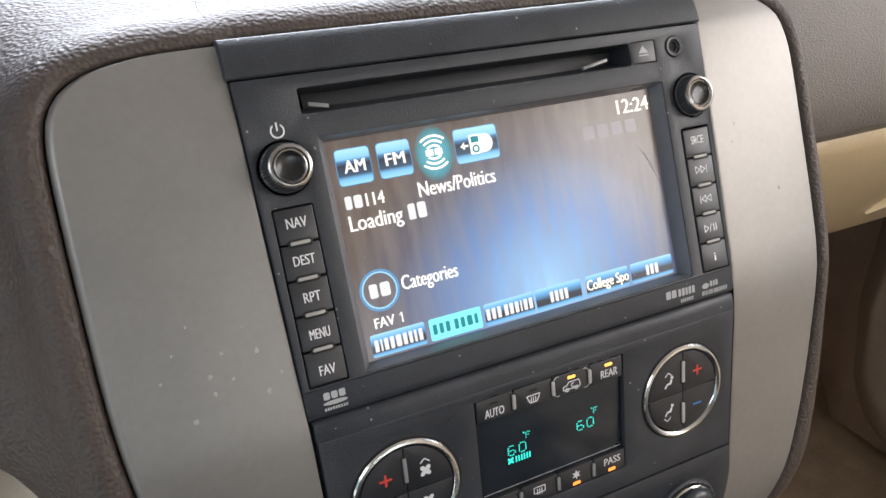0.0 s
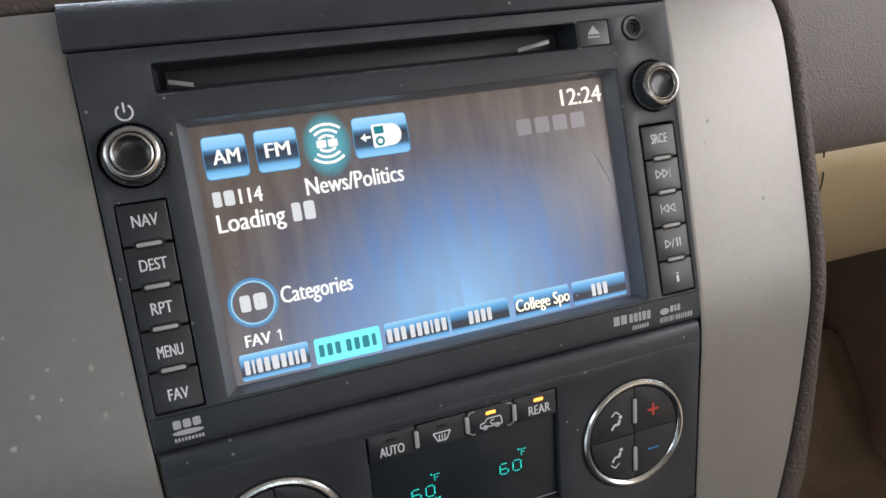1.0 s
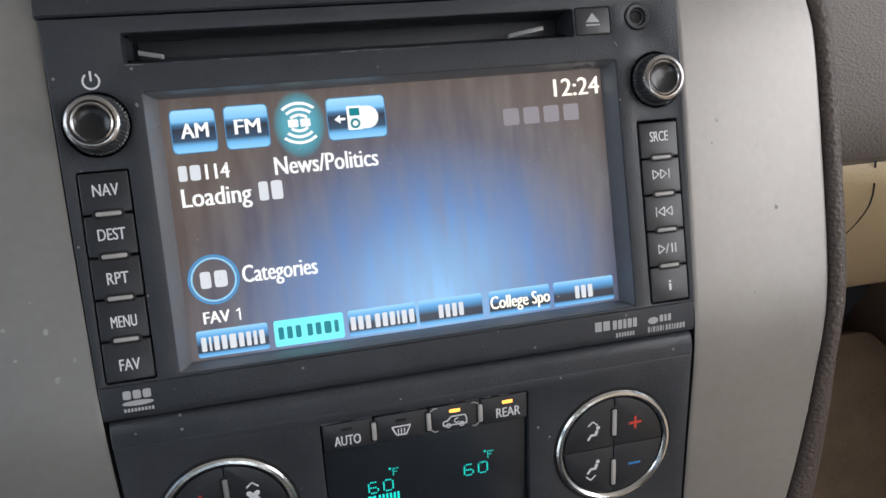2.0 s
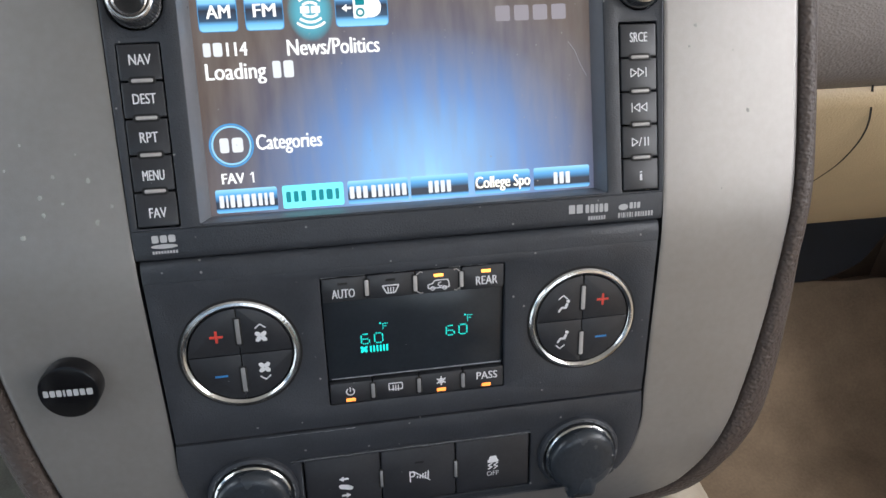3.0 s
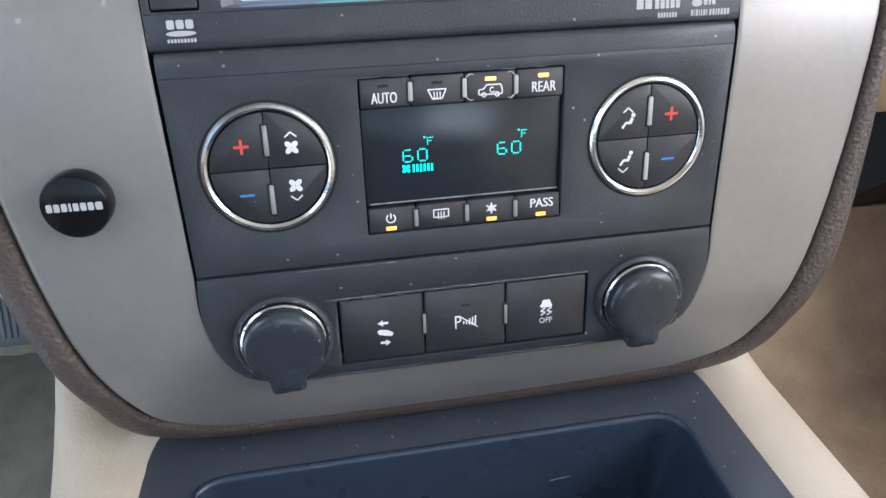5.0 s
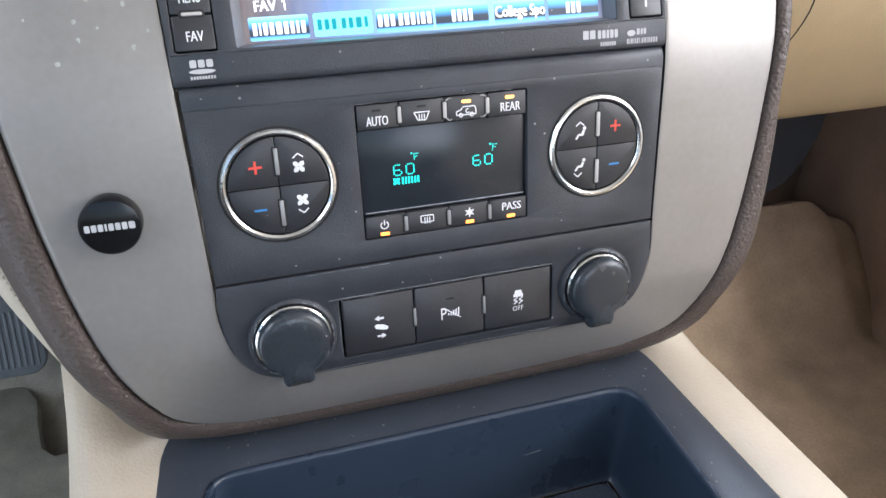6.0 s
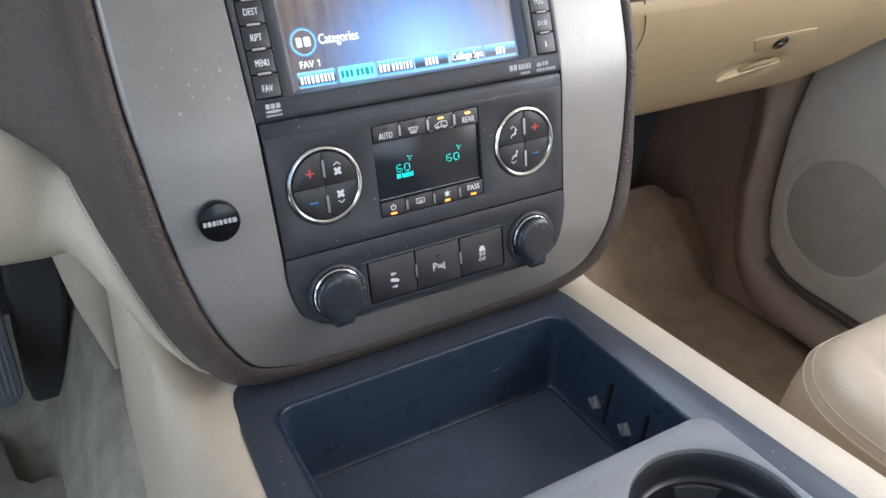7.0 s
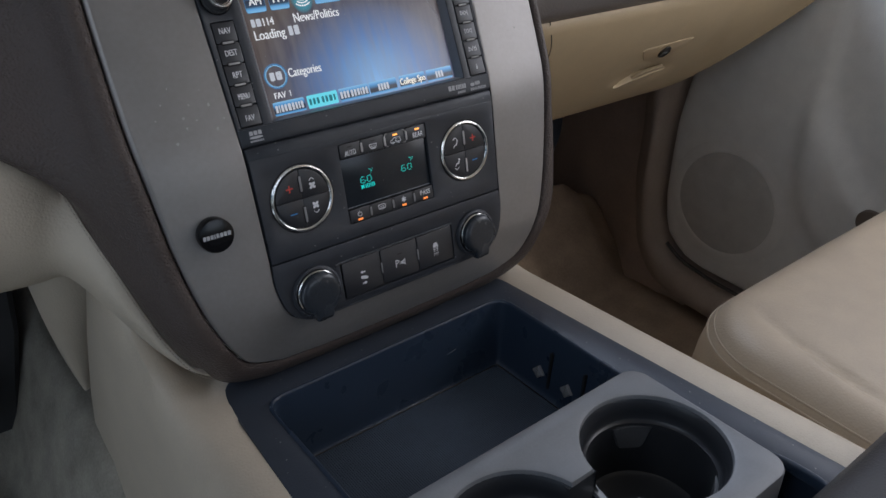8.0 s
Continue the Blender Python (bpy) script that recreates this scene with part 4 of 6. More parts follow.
part("word", lettering("114", -59.4, -52.6, 70.0, 74.6, T, 0.32), LIT, screen)
part("word", lettering("News/Politics", -39.0, -7.2, 69.3, 74.8, T, 0.32), LIT, screen)
part("word", lettering("Loading", -67.1, -47.0, 60.4, 67.7, T, 0.32), LIT, screen)
part("channel_mark", blocks((1, 1.2), -44.6, -37.2, 62.0, 67.8, T, T + 0.02), LITM, screen)
part("word", lettering("12:24", 53.8, 69.8, 86.2, 92.0, T, 0.32), LITW, screen)
bm = arc(bmesh.new(), -60.9, 39.8, 6.5, 0, 360, 0.6, Z, Z + 0.05)
part("category_ring", bm, LITB2, screen)
bm = arc(bmesh.new(), -60.9, 39.8, 7.3, 0, 360, 0.6, Z, Z + 0.05)
part("category_ring", bm, LITB, screen)
part("channel_mark", blocks((1, 1.2), -65.0, -56.8, 37.3, 42.4, T, T + 0.02), LITM, screen)
part("word", lettering("Categories", -52.5, -29.9, 36.0, 43.0, T, 0.32), LIT, screen)
part("word", lettering("FAV", -65.4, -57.8, 26.5, 30.2, T, 0.32), LIT, screen)
one = bar(bmesh.new(), -54.6, 26.5, -54.6, 30.2, 0.55, T - 0.02, T)
bar(one, -55.5, 29.3, -54.6, 30.1, 0.4, T - 0.02, T + 0.01)
part("word", one, LIT, screen)
TABS = ((-68.1, -46.9, (1, .5, 1, 1, 1.3, 1, .9, .7, 1)), (-45.1, -23.5, None), (-22.0, -0.1, (1, 1, 1, .01, 1, 1, 1, .5, 1, 1)), (0.9, 22.3, (1, 1, 1, 1)), (24.7, 45.9, "College Spo"), (47.4, 69.2, (1, 1.1, 1.1)))
for x0, x1, what in TABS:
    if what is None:
        part("active_tab", prism(rrect(x0, x1, 16.4, 24.6, 0.8), Z, Z + 0.03, 0), LITC, screen, "bright cyan selected tab")
        part("tab_mark", blocks((1, 1, 1, .01, 1, 1, 1.3, .8), x0 + 1.2, x1 - 1.6, 18.6, 22.4, T, T + 0.02, 0.5), LITD, screen)
        continue
    part("tab", prism(rrect(x0, x1, 16.4, 24.6, 0.8), Z, Z + 0.03, 0), TABLIT, screen)
    if isinstance(what, str):
        part("word", lettering(what, x0 + 0.3, x1 - 0.2, 17.2, 22.8, T, 0.32), LITW, screen)
    else:
        w = (x1 - x0 - 1.2) * min(1, len(what) / 9.5)
        c = (x0 + x1) / 2
        part("tab_mark", blocks(what, c - w / 2, c + w / 2, 18.2, 22.6, T, T + 0.02, 0.35), LITM, screen)


hair = bmesh.new()
strand = curve_through([(62.5, 70, 0), (65.0, 66.5, 0), (66.6, 62.5, 0), (69.2, 57.5, 0)], 14)
for p, q in zip(strand, strand[1:]):
    bar(hair, p.x, p.y, q.x, q.y, 0.16, Z + 0.1, Z + 0.2)
part("hair", hair, PALE, screen, "a fine pale hair")
rnd = random.Random(5)
fluff = bmesh.new()
for k in range(70):
    x, y, r = rnd.uniform(-68, 68), rnd.uniform(17, 93), rnd.uniform(0.08, 0.26)
    prism(disc(x, y, r, 6), Z + 0.1, Z + 0.14, 0, fluff)
tagged(part("dust", fluff, material("pale_dust", (0.30, 0.29, 0.28), 0.9), screen, "dust specks on the glass"), kind="stuff")


def knob(x, y, h):
    """A knurled tuning knob of the height h with a bright ring and a dished cap."""
    k = part("knob", lathe([(8.6, -2), (8.6, 0.1), (8.0, 0.5), (7.7, h - 1.4), (7.3, h - 0.7)], x, y, 96, wobble=0.3), KNURL, radio, "knurled black knob")
    part("ring", lathe([(7.4, h - 1.2), (7.2, h - 0.4), (6.7, h), (6.1, h + 0.1), (5.9, h - 0.3), (5.7, h - 1.0)], x, y, 56), DIM_CHROME, k, "bright chrome ring")
    part("inner_ring", lathe([(5.8, h - 0.9), (5.5, h - 0.3), (5.1, h - 0.1), (4.8, h - 0.4)], x, y, 48), DIM_CHROME, k, "dull inner ring")
    part("cap", lathe([(4.9, h - 0.4), (4.3, h - 0.9), (2.5, h - 1.3), (0.05, h - 1.4)], x, y, 40), DISH, k, "dished black cap", flip=True)


KNURL = material("knurled_black_plastic", (0.040, 0.041, 0.044), 0.38, vary=0.2, dust=0.5)
DISH = material("polished_black_cap", (0.010, 0.010, 0.011), 0.24, vary=0.1)
knob(-86.3, 87.9, 8.4)
knob(88.0, 88.6, 5.8)
bm = arc(bmesh.new(), -86.5, 100.2, 2.2, -235, 55, 0.55, 0.0, 0.05)
bar(bm, -86.5, 100.2, -86.5, 103.0, 0.55, 0.0, 0.05)
part("power_symbol", bm, WHITE, radio)
jack = part("audio_jack", lathe([(4.3, -3), (4.3, 0.2), (3.9, 0.6), (3.0, 0.5), (2.6, -0.4), (2.0, -0.2), (1.7, -0.8), (1.6, -5)], 82.8, 109.5, 36), KEY, radio, "black headphone socket")
part("socket_hole", lathe([(1.7, -1.0), (0.05, -1.2)], 82.8, 109.5, 20), GAP, jack, flip=True)
ej = part("eject_key", prism(EJECT, -5, -0.1, 0.5), KEY, radio)
bm = prism([(64.6, 108.6), (69.4, 108.6), (67.0, 111.6)], -0.1, -0.04, 0)
prism([(65.9, 109.2), (68.1, 109.2), (67.0, 110.6)], -0.05, -0.02, 0, bm)
bar(bm, 64.6, 107.7, 69.4, 107.7, 0.5, -0.1, -0.04)
part("eject_symbol", bm, PALE, ej)


def tri_icon(bm, x, y, s, way):
    pts = [(x, y + s), (x, y - s), (x + way * s * 1.5, y)]
    for (ax, ay), (bx, by) in zip(pts, pts[1:] + pts[:1]):
        bar(bm, ax, ay, bx, by, 0.38, 0.3, 0.36)


KEY_DROP = [12.2 * i for i in range(5)]
for side, x0, x1 in ((-1, -93.6, -80.2), (1, 80.2, 94.0)):
    for i, dy in enumerate(KEY_DROP):
        y1 = 74.6 - dy
        y0 = y1 - 11.7
        c = (x0 + x1) / 2
        k = part("radio_key", prism(rrect(x0, x1, y0, y1, 0.5, 2), -4, 0.3, 0.5), KEY, radio)
        yc = 69.6 - dy * 1.04 if side < 0 else 69.9 - dy * 1.035
        if side < 0:
            word, w = (("NAV", 7.0), ("DEST", 7.4), ("RPT", 5.8), ("MENU", 7.0), ("FAV", 5.6))[i]
            part("key_word", lettering(word, -86.7 - w / 2, -86.7 + w / 2, yc - 1.7, yc + 1.7, 0.36, 0.14), WHITE, k)
        elif i in (0, 4):
            w = 6.6 if i == 0 else 0.9
            part("key_word", lettering("SRCE" if i == 0 else "i", 87.1 - w / 2, 87.1 + w / 2, yc - 1.7, yc + 1.7, 0.36, 0.14), WHITE, k)
        else:
            bm = bmesh.new()
            if i == 1:
                tri_icon(bm, 84.0, yc, 1.5, 1), tri_icon(bm, 86.8, yc, 1.5, 1), bar(bm, 89.9, yc - 1.7, 89.9, yc + 1.7, 0.4, 0.3, 0.36)
            elif i == 2:
                tri_icon(bm, 87.2, yc, 1.5, -1), tri_icon(bm, 90.0, yc, 1.5, -1), bar(bm, 84.2, yc - 1.7, 84.2, yc + 1.7, 0.4, 0.3, 0.36)
            else:
                tri_icon(bm, 84.0, yc, 1.5, 1), bar(bm, 86.7, yc - 1.6, 87.7, yc + 1.6, 0.35, 0.3, 0.36), bar(bm, 89.0, yc - 1.6, 89.0, yc + 1.6, 0.5, 0.3, 0.36), bar(bm, 90.3, yc - 1.6, 90.3, yc + 1.6, 0.5, 0.3, 0.36)
            part("key_symbol", bm, WHITE, k)
        if i < 4:
            cb = -86.7 if side < 0 else 87.5
            part("lens_bar", prism(rrect(cb - 3.5, cb + 3.5, y0 - 0.75, y0 + 0.55, 0.6), -1, 0.8, 0.45), LIGHTBAR, radio, "pale key light bar")
            part("bar_seat", prism(rrect(cb - 4.3, cb + 4.3, y0 - 1.5, y0 + 1.3, 1.0), -1, 0.34, 0.1), GAP, radio)
# marks printed below the screen
bm = blocks((1, 1, 1), -90.0, -82.0, 8.4, 11.0, 0, 0.05, 0.12)
prism([(-86.0 + 4.4 * math.cos(a * math.pi / 12), 7.1 + 0.8 * math.sin(a * math.pi / 12)) for a in range(24)], 0, 0.05, 0, bm)
part("disc_mark", rolled(bm), PALE, radio)
part("disc_mark", rolled(blocks((1,) * 9, -90.2, -81.8, 4.5, 5.6, 0, 0.05, 0.3)), PALE, radio)
bm = prism(rrect(58.8, 61.2, 6.9, 10.2, 0.1, 1), 0, 0.05, 0)
prism(rrect(61.8, 64.2, 6.9, 10.2, 0.1, 1), 0, 0.05, 0, bm)
part("sound_mark", rolled(bm), PALE, radio)
part("sound_mark", rolled(blocks((1, 1, .8, 1, 1), 65.2, 74.2, 6.8, 10.0, 0, 0.05)), PALE, radio)
part("sound_mark", rolled(blocks((1,) * 7, 66.4, 73.2, 3.9, 5.5, 0, 0.05, 0.35)), PALE, radio)
bm = prism([(80.2 + 1.9 * math.cos(a * math.pi / 10), 8.0 + 1.2 * math.sin(a * math.pi / 10)) for a in range(20)], 0, 0.05, 0)
part("sound_mark", rolled(bm), PALE, radio)
part("sound_mark", rolled(blocks((1, .7, .9), 82.6, 87.0, 7.2, 9.6, 0, 0.05)), PALE, radio)
part("sound_mark", rolled(blocks((1, .4, 1, .4, .6, 1, .5, .01, 1, 1, .6, .8, 1, 1, 1), 78.2, 92.2, 3.9, 5.9, 0, 0.05, 0.35)), PALE, radio)

# cover strip above the radio
cover = thing("stack_cover", "plain black plastic cover strip above the radio", "cover", RAD)
rows = []
for x in (-99.3, -99.2, -98.9, -60, 0, 60, 98.9, 99.2, 99.3):
    deep = 12 if abs(x) > 99.25 else 0.4 if abs(x) > 99 else 0
    rows.append([(x, v, n - deep) for v, n in ((118.3, -4), (118.4, -0.9), (119.0, -0.3), (124, -1.0), (129, -2.4), (131.6, -3.6), (132.3, -4.6), (132.5, -12))])
part("strip", loft(rows), BLACK, cover)

# ---- climate control panel ----
climate = thing("climate_control", "black climate control panel with chrome rings and teal display", "climate control", HV)
part("faceplate", plate([(-94.9, -6.0), (-93.4, -72.4), (93.0, -72.4), (94.5, -6.0)], [disc(-65.3, -36.3, 20.6, 56), disc(65.0, -36.3, 20.6, 56), rrect(-34.9, 33.9, -62.9, -9.6, 0.8, 2)], 0, 12, 0.5, hole_depth=5), BLACK, climate)
part("backing", prism(rrect(-90, 90, -70, -2, 2), -14, -6.5, 0), GAP, climate, "dark interior behind the faceplate")
roll_rows = []
for x in (-95.1, -95.0, -94.4, -60, 0, 60, 94.0, 94.6, 94.7):
    deep = 10 if abs(x) > 94.65 and x != -95.0 else 0.5 if abs(x) > 94.5 else 0
    roll_rows.append([(x, v, n - deep) for v, n in ((-6.1, -0.5), (-6.0, 0.0), (-2.5, -0.2), (-0.6, -0.6), (0.5, -1.2), (1.1, -2.0), (1.3, -4.0), (1.3, -12))])
part("upper_edge", loft(roll_rows), BLACK, climate, "rolled upper edge of the faceplate", smooth=60)


def quarter(cx, cy, a, r=18.45, g=0.14):
    ca, sa = math.cos(radians(a)), math.sin(radians(a))
    pts = [(g, g), (r, g)] + [(r * math.cos(radians(b)), r * math.sin(radians(b))) for b in range(4, 90, 4)] + [(g, r)]
    return [(cx + x * ca - y * sa, cy + x * sa + y * ca) for x, y in pts]


def fan(bm, x, y, z0, z1, s=1.0):
    for a in (45, 135, 225, 315):
        ca, sa = math.cos(radians(a)), math.sin(radians(a))
        prism([(x + s * (ca * (1.15 + 1.05 * math.cos(t)) - sa * 0.75 * math.sin(t)), y + s * (sa * (1.15 + 1.05 * math.cos(t)) + ca * 0.75 * math.sin(t))) for t in [k * math.pi / 7 for k in range(14)]], z0, z1, 0, bm)
    return bm


def chevron(bm, x, y, w, h, z0, z1):
    bar(bm, x - w, y - h, x, y + h, 0.5, z0, z1)
    return bar(bm, x, y + h, x + w, y - h, 0.5, z0, z1)


def sitter(bm, x, y, z0, z1):
    """A seated pictogram: round head, bent body."""
    prism(disc(x + 1.6, y + 2.2, 0.75, 14), z0, z1, 0, bm)
    bar(bm, x + 1.3, y + 1.3, x + 0.6, y - 0.6, 1.1, z0, z1)
    bar(bm, x + 1.0, y - 0.5, x - 1.0, y - 0.4, 0.9, z0, z1)
    return bar(bm, x - 0.8, y - 0.2, x - 2.2, y - 2.2, 0.8, z0, z1)


for s, cx in ((-1, -65.3), (1, 65.0)):
    cy = -36.3
    part("chrome_ring", lathe([(21.4, -0.5), (21.4, 0.6), (20.9, 1.3), (20.0, 1.5), (19.2, 1.0), (18.8, 0.2), (18.7, -4)], cx, cy, 72), CHROME, climate, "worn chrome dial ring")
    part("ring_groove", lathe([(22.2, 0.05), (21.3, 0.05)], cx, cy, 72), GAP, climate, "dark groove round the ring")
    quads = {}
    for a in (0, 90, 180, 270):
        quads[a] = part("dial_key", prism(quarter(cx, cy, a), -4, 0.6, 0.25), KEY, climate)
    for y in (-27.0, -46.8):
        part("lens_socket", prism(rrect(cx - 1.3, cx + 1.3, y - 5.5, y + 5.5, 0.5), -1, 0.72, 0.1), GAP, climate)
        part("lens_bar", prism(rrect(cx - 0.8, cx + 0.8, y - 5.0, y + 5.0, 0.4), -1, 1.2, 0.3), LIGHTBAR if s > 0 else GREYBAR, climate, "pale key light bar")
        part("bar_seat", prism(rrect(cx - 1.4, cx + 1.4, y - 5.6, y + 5.6, 0.6), -1, 0.7, 0.1), GAP, climate)
    plus_key, minus_key, up_key, down_key = (quads[90], quads[180], quads[0], quads[270]) if s < 0 else (quads[0], quads[270], quads[90], quads[180])
    px, z0, z1 = s * 73.1, 0.6, 0.66
    bm = bar(bmesh.new(), px - 2.4, -28.5, px + 2.4, -28.5, 0.9, z0, z1)
    bar(bm, px, -30.9, px, -28.98, 0.9, z0, z1), bar(bm, px, -28.02, px, -26.1, 0.9, z0, z1)
    part("plus_symbol", bm, RED, plus_key, "red plus sign")
    part("minus_symbol", bar(bmesh.new(), px - 2.3, -44.7, px + 2.3, -44.7, 0.8, z0, z1), BLUEP, minus_key, "blue minus sign")
    ix = s * 57.4
    if s < 0:
        bm = fan(bmesh.new(), ix, -29.8, z0, z1, 1.2)
        part("fan_symbol", chevron(bm, ix, -25.6, 1.9, 0.8, z0, z1), WHITE, up_key)
        bm = fan(bmesh.new(), ix, -42.6, z0, z1, 1.2)
        part("fan_symbol", chevron(bm, ix, -46.9, 1.9, -0.8, z0, z1), WHITE, down_key)
    else:
        bm = sitter(bmesh.new(), ix, -30.2, z0, z1)
        part("airflow_symbol", chevron(bm, ix - 0.4, -26.2, 1.8, 0.8, z0, z1), WHITE, up_key)
        bm = sitter(bmesh.new(), ix, -43.6, z0, z1)
        part("airflow_symbol", chevron(bm, ix - 1.0, -47.6, 1.8, -0.8, z0, z1), WHITE, down_key)

display = part("display", prism(rrect(-34.5, 33.5, -53.2, -19.9, 0.4, 1), -5, -2.0, 0.2), GLOSS, climate, "glossy black climate display")
part("dust_line", bar(bmesh.new(), -33.5, -52.6, 33.0, -52.5, 0.5, -2.0, -1.93), material("grey_dust_line", (0.22, 0.23, 0.25), 0.8, vary=0.5, vary_scale=300), display, "pale dust along the lower edge")
SIX = [" ### ", "#    ", "#    ", "#### ", "#   #", "#   #", " ### "]
OH = [" ### ", "#   #", "#   #", "#   #", "#   #", "#   #", " ### "]
EFF = ["####", "#   ", "### ", "#   ", "#   "]
for x in (-21.2, 11.4):
    part("digit", dots(SIX, x, -34.6, 0.76, 0.25, -1.98, 0.88), TEAL, display, "lit teal digit")
    part("digit", dots(OH, x + 5.0, -34.6, 0.76, 0.25, -1.98, 0.88), TEAL, display, "lit teal digit")
    part("unit_sign", dots(EFF, x + 8.4, -30.8, 0.56, 0.17, -1.98), TEAL, display)
    part("degree_dot", dots(["#"], x + 7.4, -30.6, 1, 0.32, -1.98), TEAL, display)
bm = fan(bmesh.new(), -20.4, -41.0, -1.98, -1.9, 0.78)
part("fan_speed_sign", bm, TEAL, display)
for k in range(6):
    part("fan_speed_bar", prism(rrect(-18.2 + 1.25 * k, -17.5 + 1.25 * k, -42.4, -39.7, 0.1, 1), -1.98, -1.9, 0), TEAL, display)
XS = (-34.6, -18.1, -0.2, 17.2, 33.7)
for row, (y0, y1) in enumerate(((-19.5, -10.0), (-62.6, -53.7))):
    for i in range(4):
        k = part("climate_key", prism(rrect(XS[i] + 0.2, XS[i + 1] - 0.2, y0, y1, 0.5, 2), -5, -0.1, 0.5), KEY, climate)
        c, z0, z1 = (-26.8, -9.3, 8.6, 26.6)[i], -0.1, -0.04
        bm = bmesh.new()
        if row == 0:
            if i == 0:
                part("key_word", lettering("AUTO", -30.9, -22.6, -18.0, -14.5, z1, 0.16), WHITE, k)
            elif i == 3:
                part("key_word", lettering("REAR", 22.7, 30.9, -17.7, -14.3, z1, 0.16), WHITE, k)
            elif i == 1:
                for (ax, ay), (bx, by) in (((-3, 1.4), (3, 1.4)), ((-3, 1.4), (-1.6, -1.6)), ((3, 1.4), (1.6, -1.6)), ((-1.6, -1.6), (1.6, -1.6))):
                    bar(bm, c + ax, -16 + ay, c + bx, -16 + by, 0.45, z0, z1)
                for dx in (-1, 0, 1):
                    bar(bm, c + dx, -18.0, c + dx, -15.4, 0.4, z0, z1)
                part("defrost_symbol", bm, WHITE, k)
            else:
                shape = [(-4, -1.2), (-4, 0.3), (-2.4, 0.6), (-1.4, 1.9), (3.4, 1.9), (3.9, 0.4), (3.9, -1.2)]
                for a, b in zip(shape, shape[1:] + shape[:1]):
                    bar(bm, c + a[0], -16.2 + a[1], c + b[0], -16.2 + b[1], 0.45, z0, z1)
                for dx in (-2.3, 2.2):
                    arc(bm, c + dx, -17.5, 0.7, 0, 360, 0.4, z0, z1)
                arc(bm, c + 0.6, -16.0, 0.8, 60, 330, 0.4, z0, z1)
                part("recirculation_symbol", bm, WHITE, k)
            if i in (2, 3):
                part("indicator_lamp", prism(rrect(c - 1.8, c + 1.8, -12.9, -11.7, 0.2, 1), z0, 0.1, 0.1), AMBER, k, "lit amber lamp")
            else:
                part("indicator_lamp", prism(rrect(c - 1.8, c + 1.8, -12.9, -11.9, 0.2, 1), z0, z1, 0), GAP, k, "unlit lamp")
        else:
            if i == 0:
                arc(bm, c, -57.6, 1.5, -235, 55, 0.45, z0, z1)
                bar(bm, c, -57.6, c, -55.6, 0.45, z0, z1)
            elif i == 1:
                for ax, ay, bx, by in ((-2.6, 1.3, 2.6, 1.3), (-2.6, -1.4, 2.6, -1.4), (-2.6, 1.3, -2.6, -1.4), (2.6, 1.3, 2.6, -1.4), (-1, -2.2, -1, 0.5), (0, -2.2, 0, 0.5), (1, -2.2, 1, 0.5)):
                    bar(bm, c + ax, -57.3 + ay, c + bx, -57.3 + by, 0.4, z0, z1)
            elif i == 2:
                for a in (0, 60, 120):
                    dx, dy = 2.0 * math.cos(radians(a + 30)), 2.0 * math.sin(radians(a + 30))
                    bar(bm, c - dx, -57.3 - dy, c + dx, -57.3 + dy, 0.5, z0 + a * 1e-4, z1 + a * 1e-4)
                arc(bm, c, -57.3, 1.0, 0, 360, 0.4, z0, z1 + 0.02)
            else:
                bm.free()
                bm = lettering("PASS", 22.7, 30.9, -58.6, -55.3, z1, 0.16)
            part("key_symbol", bm, WHITE, k)
            if i != 1:
                part("indicator_lamp", prism(rrect(c - 1.8, c + 1.8, -61.9, -60.5, 0.2, 1), z0, 0.1, 0.1), ORANGE, k, "lit orange lamp")
        if i < 3:
            yc = (y0 + y1) / 2
            part("lens_socket", prism(rrect(XS[i + 1] - 1.3, XS[i + 1] + 1.3, yc - 3.7, yc + 3.7, 0.5), -1, 0.05, 0.1), GAP, climate)
            part("lens_bar", prism(rrect(XS[i + 1] - 0.75, XS[i + 1] + 0.75, yc - 3.1, yc + 3.1, 0.5), -1, 0.6, 0.3), LIGHTBAR if row == 0 else GREYBAR, climate, "pale key light bar")

# bent pale lens edges on both sides of the recirculation key
for x, way in ((-0.2, 1), (17.2, -1)):
    for y, up in ((-11.4, 1), (-17.9, -1)):
        bm = bar(bmesh.new(), x + way * 0.5, y, x + way * 1.9, y + up * 1.1, 0.35, -0.1, 0.2)
        bar(bm, x + way * 1.9, y + up * 1.1, x + way * 2.9, y + up * 0.8, 0.3, -0.1, 0.18)
        part("lens_edge", bm, LIGHTBAR, climate, "bent pale lens edge")

# ---- lower switch panel ----
switches = thing("switch_panel", "black lower switch panel with three push keys", "switch panel", HV)
low_l = [(p.x, p.y) for p in curve_through([(-93.6, -73.2, 0), (-94.0, -88, 0), (-89.6, -104.6, 0), (-81.0, -114.0, 0), (-69.0, -118.6, 0), (-50, -119.0, 0)], 26)]
low_r = [(-x - 0.6, y) for x, y in low_l[::-1]]
lower_plate = plate(low_l + low_r, [rrect(-47.9, 45.4, -112.8, -86.3, 0.8, 2), disc(-67.4, -99.0, 16.6, 40), disc(66.2, -99.0, 16.6, 40)], 0.2, 12, 0.6, hole_depth=5)
for v in lower_plate.verts:
    # the lower edge rolls away from the keys
    v.co.z -= 0.42 * max(0.0, -112.9 - v.co.y)
part("faceplate", lower_plate, BLACK, switches)
part("backing", prism(rrect(-84, 84, -112, -75, 2), -14, -7, 0), GAP, switches)
